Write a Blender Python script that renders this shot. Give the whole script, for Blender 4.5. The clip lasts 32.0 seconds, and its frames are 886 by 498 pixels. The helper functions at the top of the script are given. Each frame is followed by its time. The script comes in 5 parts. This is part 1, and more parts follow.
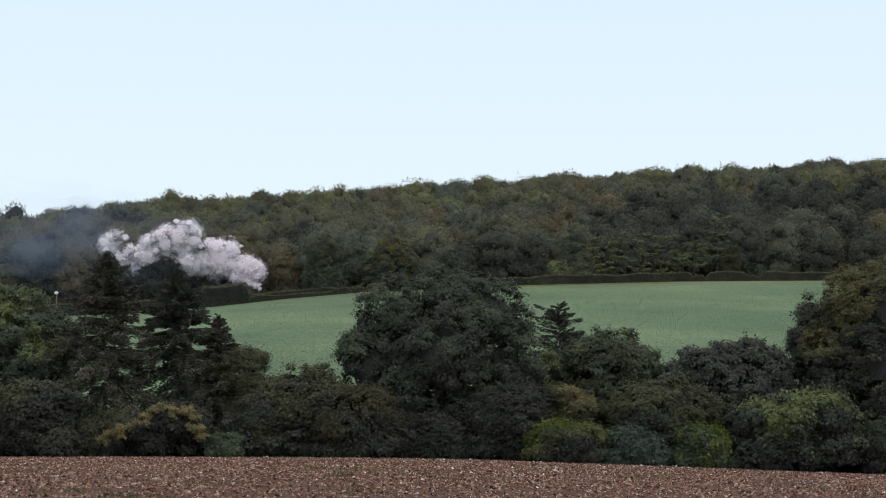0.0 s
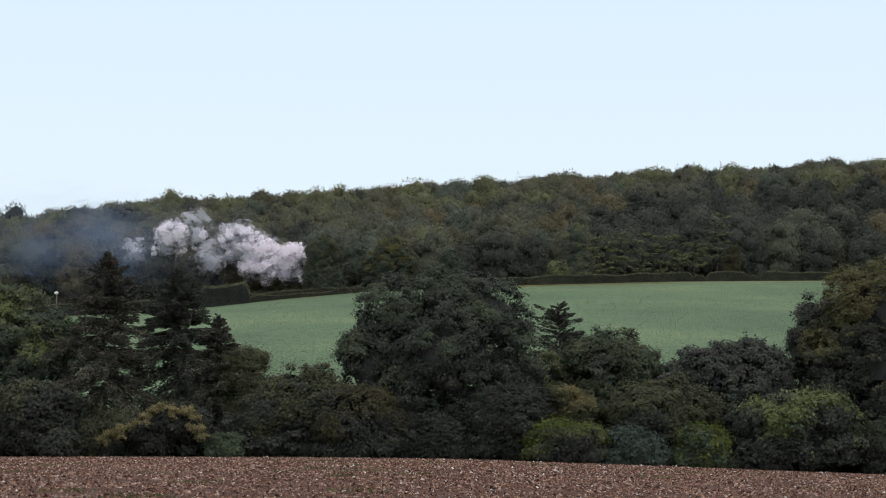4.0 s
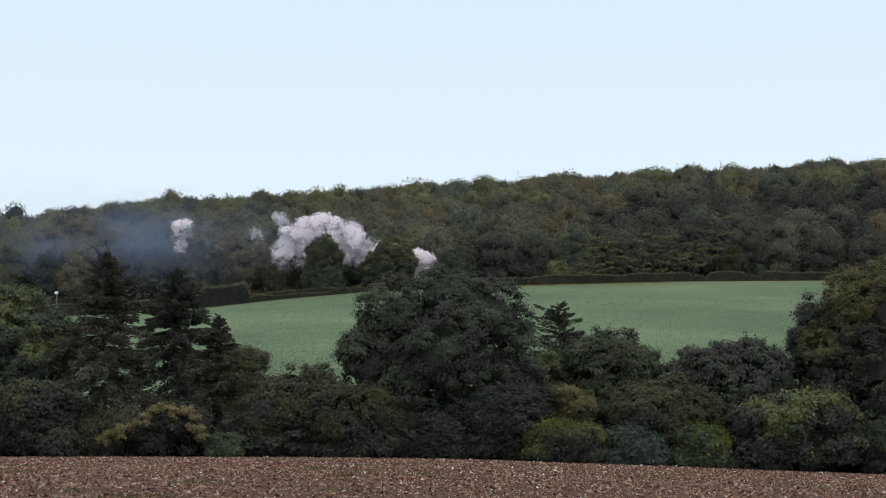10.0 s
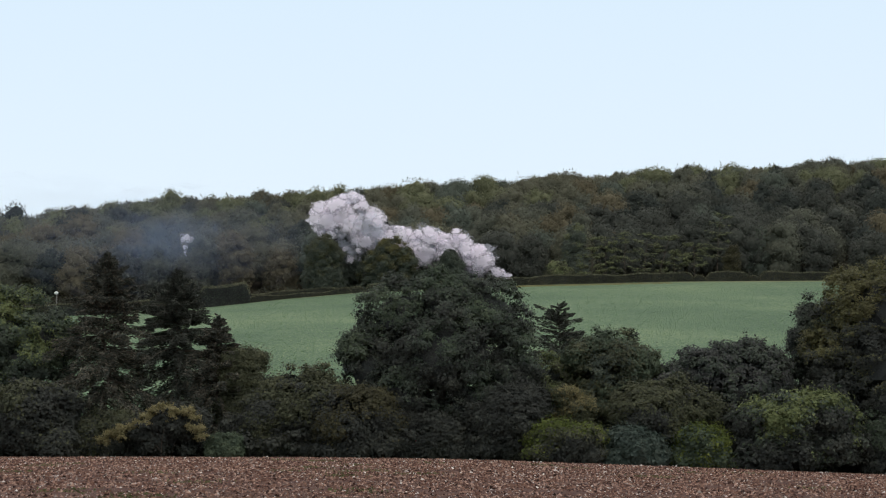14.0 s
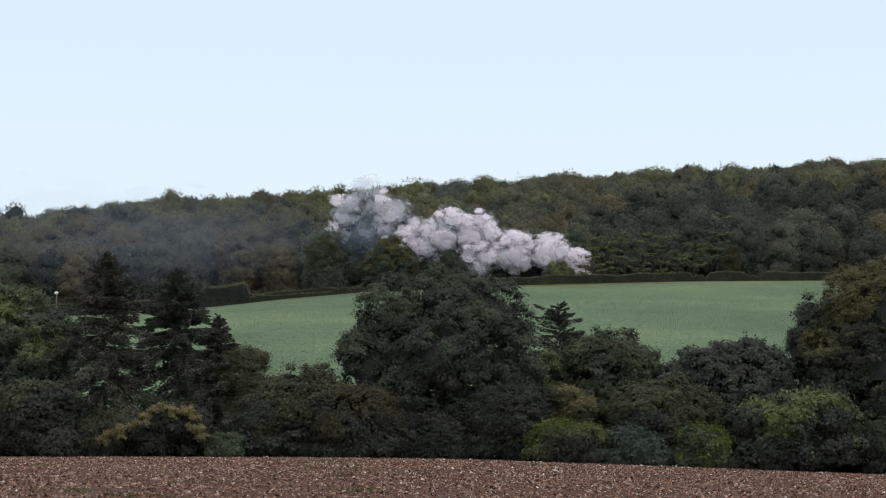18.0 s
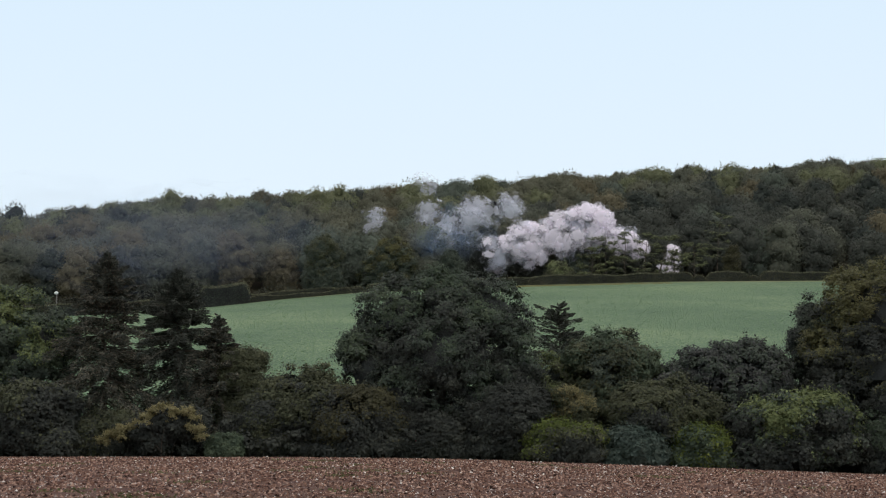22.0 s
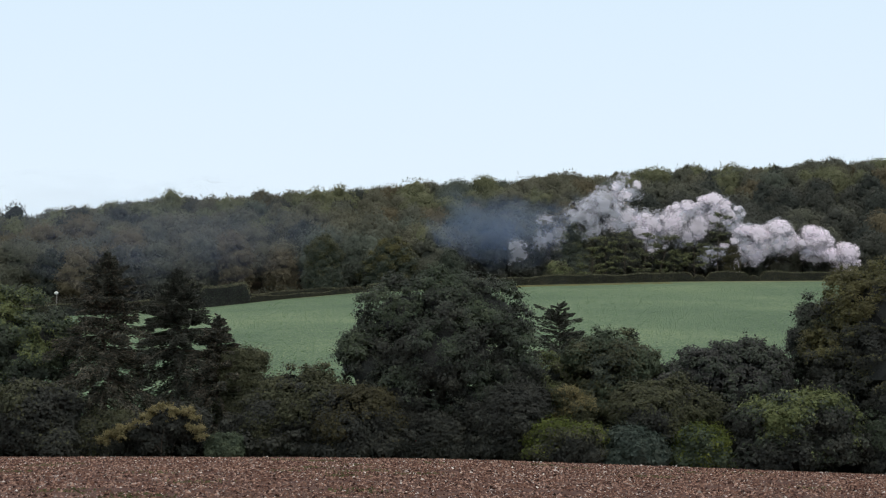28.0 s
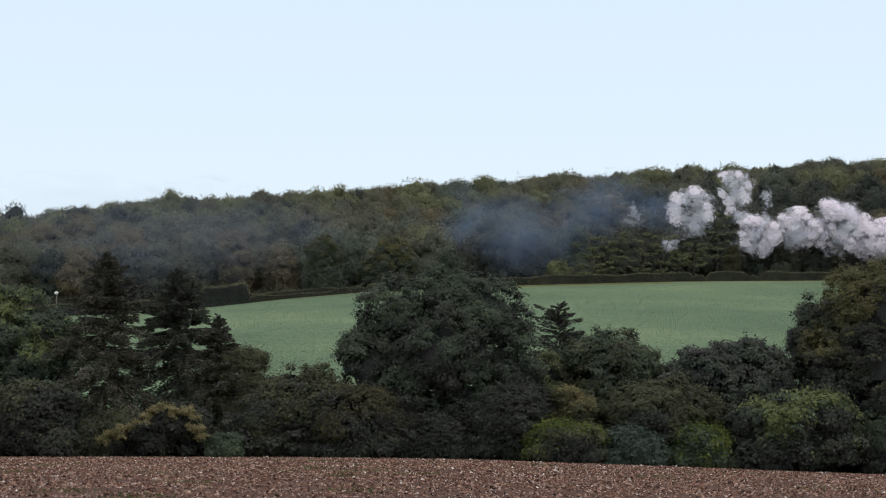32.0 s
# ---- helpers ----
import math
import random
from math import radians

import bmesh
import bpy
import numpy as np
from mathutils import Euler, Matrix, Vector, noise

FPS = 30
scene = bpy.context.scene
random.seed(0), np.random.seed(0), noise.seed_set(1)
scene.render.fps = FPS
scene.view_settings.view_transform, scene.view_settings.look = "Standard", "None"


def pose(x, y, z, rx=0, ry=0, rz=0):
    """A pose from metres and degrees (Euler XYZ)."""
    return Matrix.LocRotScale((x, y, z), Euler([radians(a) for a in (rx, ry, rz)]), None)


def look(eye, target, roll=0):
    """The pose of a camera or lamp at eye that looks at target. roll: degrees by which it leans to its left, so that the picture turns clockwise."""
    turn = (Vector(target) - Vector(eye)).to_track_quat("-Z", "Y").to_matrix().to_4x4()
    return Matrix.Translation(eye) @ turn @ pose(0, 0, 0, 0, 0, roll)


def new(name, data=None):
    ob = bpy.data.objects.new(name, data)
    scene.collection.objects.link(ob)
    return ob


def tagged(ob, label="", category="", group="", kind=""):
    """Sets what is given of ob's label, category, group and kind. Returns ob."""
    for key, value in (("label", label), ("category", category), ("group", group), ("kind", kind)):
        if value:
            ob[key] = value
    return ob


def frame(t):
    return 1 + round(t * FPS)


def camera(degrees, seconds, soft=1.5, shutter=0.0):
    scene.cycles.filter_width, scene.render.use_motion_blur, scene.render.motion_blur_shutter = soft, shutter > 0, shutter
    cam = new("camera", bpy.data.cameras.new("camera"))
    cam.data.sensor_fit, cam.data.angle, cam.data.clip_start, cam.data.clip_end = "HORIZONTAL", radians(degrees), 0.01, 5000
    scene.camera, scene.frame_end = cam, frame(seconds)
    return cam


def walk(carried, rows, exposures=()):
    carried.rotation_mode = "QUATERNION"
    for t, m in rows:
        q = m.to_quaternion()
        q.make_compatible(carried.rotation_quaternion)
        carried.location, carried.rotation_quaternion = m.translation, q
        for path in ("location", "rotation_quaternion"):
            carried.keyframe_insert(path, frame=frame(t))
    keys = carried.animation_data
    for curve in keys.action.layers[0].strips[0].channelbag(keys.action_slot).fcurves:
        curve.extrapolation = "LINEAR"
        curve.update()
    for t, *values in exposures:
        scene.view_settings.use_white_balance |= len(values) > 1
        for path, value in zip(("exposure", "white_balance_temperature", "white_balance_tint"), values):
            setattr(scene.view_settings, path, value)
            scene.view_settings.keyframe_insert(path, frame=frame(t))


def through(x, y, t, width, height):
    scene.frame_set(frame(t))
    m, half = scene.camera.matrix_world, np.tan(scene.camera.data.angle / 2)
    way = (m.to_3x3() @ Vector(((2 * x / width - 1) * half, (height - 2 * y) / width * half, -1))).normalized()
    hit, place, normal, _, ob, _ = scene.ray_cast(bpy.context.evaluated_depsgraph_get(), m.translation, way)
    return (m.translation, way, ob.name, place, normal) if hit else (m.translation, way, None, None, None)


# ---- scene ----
# A valley field, a belt of trees and a wooded hillside with a steam train passing behind a hedge.
cam = camera(32.0, 32.0, soft=1.1)
EYE = pose(0, 0, 1.7, 96.8, 0, 0)
walk(cam, [(0, EYE), (32, EYE)], exposures=[(0, 0.04), (3, 0.03), (7, 0.0), (32, 0.0)])

# ---- light: a bright, thinly veiled sky and a weak wide sun ----
SUN_ELEV, SUN_TURN = 60, 150
world = bpy.data.worlds.new("sky")
scene.world = world
world.use_nodes = True
wn, wl = world.node_tree.nodes, world.node_tree.links
wn.clear()
w_out = wn.new("ShaderNodeOutputWorld")
w_bg = wn.new("ShaderNodeBackground")
w_sky = wn.new("ShaderNodeTexSky")
w_sky.sky_type, w_sky.sun_disc = "NISHITA", False
w_sky.sun_elevation, w_sky.sun_rotation = radians(SUN_ELEV), radians(SUN_TURN)
w_sky.dust_density, w_sky.ozone_density = 2.0, 1.5
w_dim = wn.new("ShaderNodeMix")
w_dim.data_type, w_dim.blend_type = "RGBA", "MULTIPLY"
w_dim.inputs[0].default_value = 1.0
w_dim.inputs[7].default_value = (0.11, 0.11, 0.11, 1)
w_mix = wn.new("ShaderNodeMix")
w_mix.data_type = "RGBA"
w_mix.inputs[0].default_value = 0.9
# the cloud veil: high and even, a little bluer overhead
w_co = wn.new("ShaderNodeTexCoord")
w_sep = wn.new("ShaderNodeSeparateXYZ")
w_ramp = wn.new("ShaderNodeValToRGB")
w_ramp.color_ramp.elements[0].position, w_ramp.color_ramp.elements[0].color = 0.10, (0.86, 0.97, 1.06, 1)
w_ramp.color_ramp.elements[1].position, w_ramp.color_ramp.elements[1].color = 0.30, (0.76, 0.92, 1.06, 1)
e = w_ramp.color_ramp.elements.new(0.6)
e.color = (0.93, 0.93, 0.93, 1)
wl.new(w_co.outputs["Generated"], w_sep.inputs[0])
wl.new(w_sep.outputs["Z"], w_ramp.inputs[0])
wl.new(w_sky.outputs[0], w_dim.inputs[6])
wl.new(w_dim.outputs[2], w_mix.inputs[6])
wl.new(w_ramp.outputs[0], w_mix.inputs[7])
wl.new(w_mix.outputs[2], w_bg.inputs[0])
wl.new(w_bg.outputs[0], w_out.inputs[0])
w_bg.inputs[1].default_value = 1.0

sun = new("sun", bpy.data.lights.new("sun", "SUN"))
sun.data.energy, sun.data.angle, sun.data.color = 1.0, radians(24), (1.0, 0.96, 0.9)
az, el = radians(SUN_TURN), radians(SUN_ELEV)
sun_from = Vector((math.sin(az) * math.cos(el), math.cos(az) * math.cos(el), math.sin(el)))
sun.matrix_world = look(sun_from * 200, (0, 0, 0))


# ---- materials ----
def base_material(name, rough=0.8, spec=0.25):
    m = bpy.data.materials.new(name)
    m.use_nodes = True
    nt = m.node_tree
    b = nt.nodes["Principled BSDF"]
    b.inputs["Roughness"].default_value = rough
    b.inputs["Specular IOR Level"].default_value = spec
    return m, nt, b


def ramp_node(nt, colors):
    r = nt.nodes.new("ShaderNodeValToRGB")
    cr = r.color_ramp
    while len(cr.elements) < len(colors):
        cr.elements.new(0.5)
    for i, c in enumerate(colors):
        cr.elements[i].position = i / (len(colors) - 1)
        cr.elements[i].color = (*c, 1)
    return r


def noise_node(nt, scale, detail=4.0, rough=0.6, coords="Object"):
    tc = nt.nodes.new("ShaderNodeTexCoord")
    n = nt.nodes.new("ShaderNodeTexNoise")
    n.inputs["Scale"].default_value, n.inputs["Detail"].default_value = scale, detail
    n.inputs["Roughness"].default_value = rough
    nt.links.new(tc.outputs[coords], n.inputs["Vector"])
    return n


def foliage(name, dark, mid, light, through=0.25, rough=0.6, grain=6.0, relief=0.12):
    """Leaves: a tint for each spray, a slow drift of tint over the crown, and leaf-sized grain and relief."""
    m, nt, b = base_material(name, rough, 0.2)
    L = nt.links
    geo = nt.nodes.new("ShaderNodeNewGeometry")
    slow, mid_n, fine = noise_node(nt, 0.3, 2), noise_node(nt, grain * 0.26, 2), noise_node(nt, grain, 3, 0.7)
    total = None
    for out, k, c in ((geo.outputs["Random Per Island"], 0.22, -0.11), (slow.outputs[0], 1.2, -0.6), (mid_n.outputs[0], 1.1, -0.55), (fine.outputs[0], 0.7, 0.12)):
        s = nt.nodes.new("ShaderNodeMath")
        s.operation = "MULTIPLY_ADD"
        s.inputs[1].default_value, s.inputs[2].default_value = k, c
        L.new(out, s.inputs[0])
        if total is not None:
            add = nt.nodes.new("ShaderNodeMath")
            L.new(total, add.inputs[0])
            L.new(s.outputs[0], add.inputs[1])
            total = add.outputs[0]
        else:
            total = s.outputs[0]
    r = ramp_node(nt, [dark, mid, light])
    L.new(total, r.inputs[0])
    L.new(r.outputs[0], b.inputs["Base Color"])
    bp = nt.nodes.new("ShaderNodeBump")
    bp.inputs["Strength"].default_value, bp.inputs["Distance"].default_value = 0.8, relief
    L.new(fine.outputs[0], bp.inputs["Height"])
    L.new(bp.outputs[0], b.inputs["Normal"])
    tr = nt.nodes.new("ShaderNodeBsdfTranslucent")
    L.new(r.outputs[0], tr.inputs[0])
    mx = nt.nodes.new("ShaderNodeMixShader")
    mx.inputs[0].default_value = through
    L.new(b.outputs[0], mx.inputs[1])
    L.new(tr.outputs[0], mx.inputs[2])
    L.new(mx.outputs[0], nt.nodes["Material Output"].inputs[0])
    return m


def pieces(name, colors, rough=0.95):
    """Loose pieces, each with a tint of its own over the whole range."""
    m, nt, b = base_material(name, rough, 0.15)
    geo = nt.nodes.new("ShaderNodeNewGeometry")
    n = noise_node(nt, 14, 3)
    s = nt.nodes.new("ShaderNodeMath")
    s.operation = "MULTIPLY_ADD"
    s.inputs[1].default_value = 0.3
    nt.links.new(n.outputs[0], s.inputs[0])
    h = nt.nodes.new("ShaderNodeMath")
    h.operation = "MULTIPLY_ADD"
    h.inputs[1].default_value, h.inputs[2].default_value = 1.0, -0.15
    nt.links.new(geo.outputs["Random Per Island"], h.inputs[0])
    nt.links.new(h.outputs[0], s.inputs[2])
    r = ramp_node(nt, colors)
    nt.links.new(s.outputs[0], r.inputs[0])
    nt.links.new(r.outputs[0], b.inputs["Base Color"])
    return m


def surface(name, colors, scale, fine, rough=0.85, bump=0.3, dist=0.05, spec=0.2, stretch=None, weight=0.6):
    """Two scales of noise in the colour, the finer one in relief too."""
    m, nt, b = base_material(name, rough, spec)
    L = nt.links
    big, small = noise_node(nt, scale), noise_node(nt, fine, 6, 0.7)
    mix = nt.nodes.new("ShaderNodeMath")
    mix.operation = "MULTIPLY_ADD"
    mix.inputs[1].default_value = weight
    if stretch:
        mp = nt.nodes.new("ShaderNodeMapping")
        mp.inputs["Scale"].default_value = stretch
        L.new(small.inputs["Vector"].links[0].from_socket, mp.inputs["Vector"])
        L.new(mp.outputs[0], small.inputs["Vector"])
    L.new(small.outputs[0], mix.inputs[0])
    h = nt.nodes.new("ShaderNodeMath")
    h.operation = "MULTIPLY_ADD"
    h.inputs[1].default_value, h.inputs[2].default_value = 1.1, -0.05 - 0.5 * weight
    L.new(big.outputs[0], h.inputs[0])
    L.new(h.outputs[0], mix.inputs[2])
    r = ramp_node(nt, colors)
    L.new(mix.outputs[0], r.inputs[0])
    L.new(r.outputs[0], b.inputs["Base Color"])
    bp = nt.nodes.new("ShaderNodeBump")
    bp.inputs["Strength"].default_value, bp.inputs["Distance"].default_value = bump, dist
    L.new(small.outputs[0], bp.inputs["Height"])
    L.new(bp.outputs[0], b.inputs["Normal"])
    return m


M_BARK = surface("bark", [(0.03, 0.024, 0.018), (0.08, 0.065, 0.05), (0.13, 0.11, 0.09)], 0.8, 9, 0.9, 0.6, 0.03)
M_SOIL = surface("soil", [(0.0473, 0.0218, 0.0165), (0.0819, 0.0406, 0.0301), (0.1260, 0.0693, 0.0514)], 0.25, 7, 0.95, 0.8, 0.06)
M_CLOD = pieces("soil_clod", [(0.0147, 0.0069, 0.0053), (0.0651, 0.0317, 0.0233), (0.1260, 0.0653, 0.0466), (0.1995, 0.1109, 0.0795), (0.4200, 0.2772, 0.2134)])
M_FLINT = pieces("flint", [(0.22, 0.18, 0.15), (0.42, 0.36, 0.32), (0.7, 0.65, 0.6)], 0.6)
M_CROP = surface("crop_ground", [(0.030, 0.056, 0.034), (0.100, 0.155, 0.087), (0.215, 0.262, 0.138)], 0.02, 4.6, 0.9, 0.6, 0.2, 0.2, (0.8, 0.2, 1.0), 3.0)
M_MARGIN = surface("field_margin", [(0.07, 0.085, 0.04), (0.14, 0.15, 0.07), (0.22, 0.21, 0.11)], 0.12, 2.5, 0.95, 0.5, 0.1)
M_FLOOR = surface("wood_floor", [(0.02, 0.018, 0.012), (0.04, 0.032, 0.02), (0.05, 0.05, 0.025)], 0.2, 3, 0.95, 0.5, 0.1)
M_TURF = surface("rough_grass", [(0.04, 0.05, 0.02), (0.07, 0.085, 0.035), (0.12, 0.115, 0.055)], 0.15, 4, 0.95, 0.6, 0.1)
M_BALLAST = surface("ballast", [(0.10, 0.095, 0.09), (0.2, 0.19, 0.18), (0.3, 0.29, 0.28)], 0.4, 9, 0.95, 0.7, 0.05)
M_PLANT = foliage("crop_leaf", (0.112, 0.186, 0.093), (0.144, 0.223, 0.117), (0.194, 0.267, 0.144), 0.45)
M_STALE = foliage("yellowing_leaf", (0.15, 0.14, 0.06), (0.22, 0.2, 0.085), (0.3, 0.26, 0.11), 0.4)
M_WEED = foliage("weed_leaf", (0.06, 0.065, 0.025), (0.10, 0.105, 0.04), (0.16, 0.15, 0.065))

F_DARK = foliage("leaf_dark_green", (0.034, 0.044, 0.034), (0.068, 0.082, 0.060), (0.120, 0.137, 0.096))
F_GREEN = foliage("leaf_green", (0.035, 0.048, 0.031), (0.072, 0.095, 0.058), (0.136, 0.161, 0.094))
F_OLIVE = foliage("leaf_olive", (0.038, 0.040, 0.024), (0.075, 0.080, 0.043), (0.136, 0.135, 0.071))
F_BROWN = foliage("leaf_russet", (0.033, 0.032, 0.018), (0.067, 0.062, 0.030), (0.116, 0.106, 0.050))
F_GOLD = foliage("leaf_golden", (0.050, 0.048, 0.020), (0.114, 0.106, 0.044), (0.190, 0.178, 0.074))
F_YELL = foliage("leaf_yellow_green", (0.041, 0.053, 0.012), (0.098, 0.123, 0.025), (0.197, 0.205, 0.041))
F_STRAW = foliage("leaf_straw", (0.085, 0.072, 0.032), (0.21, 0.18, 0.082), (0.42, 0.37, 0.20))
F_GREY = foliage("leaf_grey_green", (0.028, 0.031, 0.028), (0.058, 0.060, 0.054), (0.107, 0.103, 0.097))
F_BLUE = foliage("leaf_blue_green", (0.033, 0.046, 0.037), (0.063, 0.086, 0.068), (0.113, 0.132, 0.103))
F_NEEDLE = foliage("needle_dark", (0.034, 0.038, 0.030), (0.066, 0.071, 0.056), (0.120, 0.122, 0.098), 0.1, 0.7)
F_NEEDB = foliage("needle_brownish", (0.075, 0.066, 0.048), (0.145, 0.127, 0.094), (0.25, 0.216, 0.17), 0.1, 0.7)
F_PINE = foliage("needle_yellow_green", (0.070, 0.082, 0.039), (0.143, 0.158, 0.073), (0.256, 0.264, 0.121), 0.1, 0.7)
F_HEDGE = foliage("leaf_hedge", (0.032, 0.035, 0.024), (0.061, 0.061, 0.040), (0.111, 0.102, 0.076))

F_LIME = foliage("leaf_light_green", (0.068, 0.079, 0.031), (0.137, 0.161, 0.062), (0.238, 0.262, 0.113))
# darkened green: the belt's low shade put into the leaf colour
F_SHADE = foliage("leaf_shaded_green", (0.024, 0.026, 0.023), (0.045, 0.048, 0.040), (0.082, 0.085, 0.064))
F_SKYLIT = foliage("leaf_hedge_skylit", (0.102, 0.106, 0.064), (0.179, 0.177, 0.109), (0.282, 0.269, 0.173))

# darkest tint: the shade inside crowns and hedges, given as colour
F_INNER_SHADE = foliage("inner_leaf_shade", (0.028, 0.029, 0.027), (0.043, 0.046, 0.042), (0.063, 0.069, 0.060), 0.1, 0.8)


# leaves of the wood: dark ends raised, distance haze mixed into their colour
W_GREEN = foliage("wood_green", (0.080, 0.085, 0.061), (0.117, 0.121, 0.089), (0.159, 0.165, 0.120), 0.25, 0.8, 2.4, 0.3)
W_OLIVE = foliage("wood_olive", (0.091, 0.088, 0.061), (0.130, 0.128, 0.086), (0.179, 0.173, 0.119), 0.25, 0.8, 2.4, 0.3)
W_BROWN = foliage("wood_russet", (0.093, 0.083, 0.049), (0.138, 0.118, 0.072), (0.189, 0.162, 0.100), 0.25, 0.8, 2.4, 0.3)
W_LIGHT = foliage("wood_light_green", (0.108, 0.111, 0.058), (0.155, 0.162, 0.090), (0.210, 0.219, 0.120), 0.25, 0.8, 2.4, 0.3)
W_DARK = foliage("wood_conifer", (0.026, 0.032, 0.027), (0.046, 0.053, 0.044), (0.074, 0.083, 0.066), 0.1, 0.8, 2.4, 0.3)
# darkened green that carries the slope's shade as colour
W_SHADED = foliage("wood_shaded_green", (0.043, 0.046, 0.037), (0.066, 0.070, 0.056), (0.096, 0.100, 0.080), 0.2, 0.8, 2.4, 0.3)
W_GREY = foliage("wood_grey_green", (0.069, 0.080, 0.064), (0.103, 0.119, 0.091), (0.141, 0.162, 0.122), 0.25, 0.8, 2.4, 0.3)


def steam_material(name, color, through, most, edge, ragged, scale, relief=0.35):
    """Steam or smoke: a pale lit skin whose cover, at most the share given, dies away in wisps towards the billow's rim."""
    m, nt, b = base_material(name, 1.0, 0.0)
    L = nt.links

    def calc(kind, x, y, z=None):
        n = nt.nodes.new("ShaderNodeMath")
        n.operation = kind
        for sock, v in zip(n.inputs, (x, y, z)):
            if v is None:
                continue
            if isinstance(v, (int, float)):
                sock.default_value = v
            else:
                L.new(v, sock)
        return n.outputs[0]

    info = nt.nodes.new("ShaderNodeObjectInfo")
    drift = calc("MULTIPLY", info.outputs["Random"], 40.0)
    fine = noise_node(nt, scale, 7, 0.62)
    fine.noise_dimensions = "4D"
    fine.inputs["Distortion"].default_value = 0.4
    L.new(drift, fine.inputs["W"])
    r = ramp_node(nt, [tuple(c * 0.95 for c in color), color])
    L.new(fine.outputs[0], r.inputs[0])
    L.new(r.outputs[0], b.inputs["Base Color"])
    tr = nt.nodes.new("ShaderNodeBsdfTranslucent")
    L.new(r.outputs[0], tr.inputs[0])
    bp = nt.nodes.new("ShaderNodeBump")
    bp.inputs["Strength"].default_value, bp.inputs["Distance"].default_value = relief, 0.3
    L.new(fine.outputs[0], bp.inputs["Height"])
    L.new(bp.outputs[0], b.inputs["Normal"])
    mx = nt.nodes.new("ShaderNodeMixShader")
    mx.inputs[0].default_value = through
    L.new(b.outputs[0], mx.inputs[1])
    L.new(tr.outputs[0], mx.inputs[2])
    # how far from the rim, in the billow's own space: 1 in the middle, 0 at its outline
    tc = nt.nodes.new("ShaderNodeTexCoord")
    sp = nt.nodes.new("ShaderNodeSeparateXYZ")
    L.new(tc.outputs["Object"], sp.inputs[0])
    ring = calc("SQRT", calc("ADD", calc("MULTIPLY", sp.outputs["X"], sp.outputs["X"]), calc("MULTIPLY", sp.outputs["Z"], sp.outputs["Z"])), 0)
    inside = calc("SUBTRACT", 1.0, ring)
    ready = calc("MULTIPLY_ADD", calc("SUBTRACT", fine.outputs[0], 0.5), ragged, inside)
    mr = nt.nodes.new("ShaderNodeMapRange")
    mr.interpolation_type = "SMOOTHSTEP"
    mr.inputs[1].default_value, mr.inputs[2].default_value = edge
    mr.inputs[3].default_value, mr.inputs[4].default_value = 1.0, 1.0 - most
    L.new(ready, mr.inputs[0])
    clear = nt.nodes.new("ShaderNodeBsdfTransparent")
    last = nt.nodes.new("ShaderNodeMixShader")
    L.new(mr.outputs[0], last.inputs[0])
    L.new(mx.outputs[0], last.inputs[1])
    L.new(clear.outputs[0], last.inputs[2])
    L.new(last.outputs[0], nt.nodes["Material Output"].inputs[0])
    return m


M_STEAM = steam_material("steam", (0.94, 0.875, 0.94), 0.5, 1.0, (0.02, 0.62), 2.3, 2.4, 0.1)
M_HEART = steam_material("steam_heart", (0.94, 0.875, 0.94), 0.5, 1.0, (0.02, 0.22), 0.9, 2.4, 0.1)
M_SHRED = steam_material("steam_shred", (0.88, 0.88, 0.97), 0.4, 0.34, (0.12, 0.85), 4.4, 1.9, 0.1)
M_HAZE = steam_material("coal_smoke", (0.30, 0.42, 0.66), 0.4, 0.23, (0.0, 1.0), 1.8, 1.6)

M_MIST = steam_material("thin_smoke", (0.34, 0.42, 0.64), 0.4, 0.125, (0.0, 1.0), 1.2, 1.6)

M_LOCO = surface("loco_black", [(0.008, 0.008, 0.009), (0.014, 0.014, 0.015), (0.03, 0.028, 0.026)], 0.6, 12, 0.45, 0.1, 0.01, 0.5)
M_STEEL = surface("rail_steel", [(0.08, 0.06, 0.05), (0.14, 0.11, 0.09), (0.22, 0.2, 0.18)], 1.0, 20, 0.5, 0.1, 0.01, 0.5)
M_WHITE = surface("white_paint", [(0.6, 0.6, 0.58), (0.72, 0.72, 0.70), (0.8, 0.8, 0.78)], 1.0, 14, 0.5, 0.05, 0.01)
M_PINK = surface("faded_red_plastic", [(0.30, 0.07, 0.08), (0.42, 0.12, 0.13), (0.5, 0.18, 0.18)], 1.5, 12, 0.6, 0.1, 0.01)
M_TARP = surface("dark_sheeting", [(0.012, 0.012, 0.014), (0.025, 0.024, 0.026), (0.05, 0.045, 0.045)], 1.2, 8, 0.6, 0.3, 0.03)


# ---- the lie of the land ----
def lerp(v, xs, zs):
    return np.interp(v, xs, zs)


def field_top(x):
    return lerp(x, [-140, -112, -70, -49, -25, 25, 72, 112, 140], [37.1, 37.8, 40.0, 42.3, 44.4, 46.6, 47.7, 48.0, 48.0])


def rail_z(x):
    return lerp(x, [-240, -57, -25, 25, 72, 140, 260], [38.5, 42.2, 43.6, 45.3, 46.3, 47.2, 48.2])


def ridge_z(x):
    return lerp(x, [-420, -190, -108, -31, 20, 60, 110, 190, 420], [62, 75.5, 86.1, 89.6, 93.5, 96.5, 99.2, 103, 110])


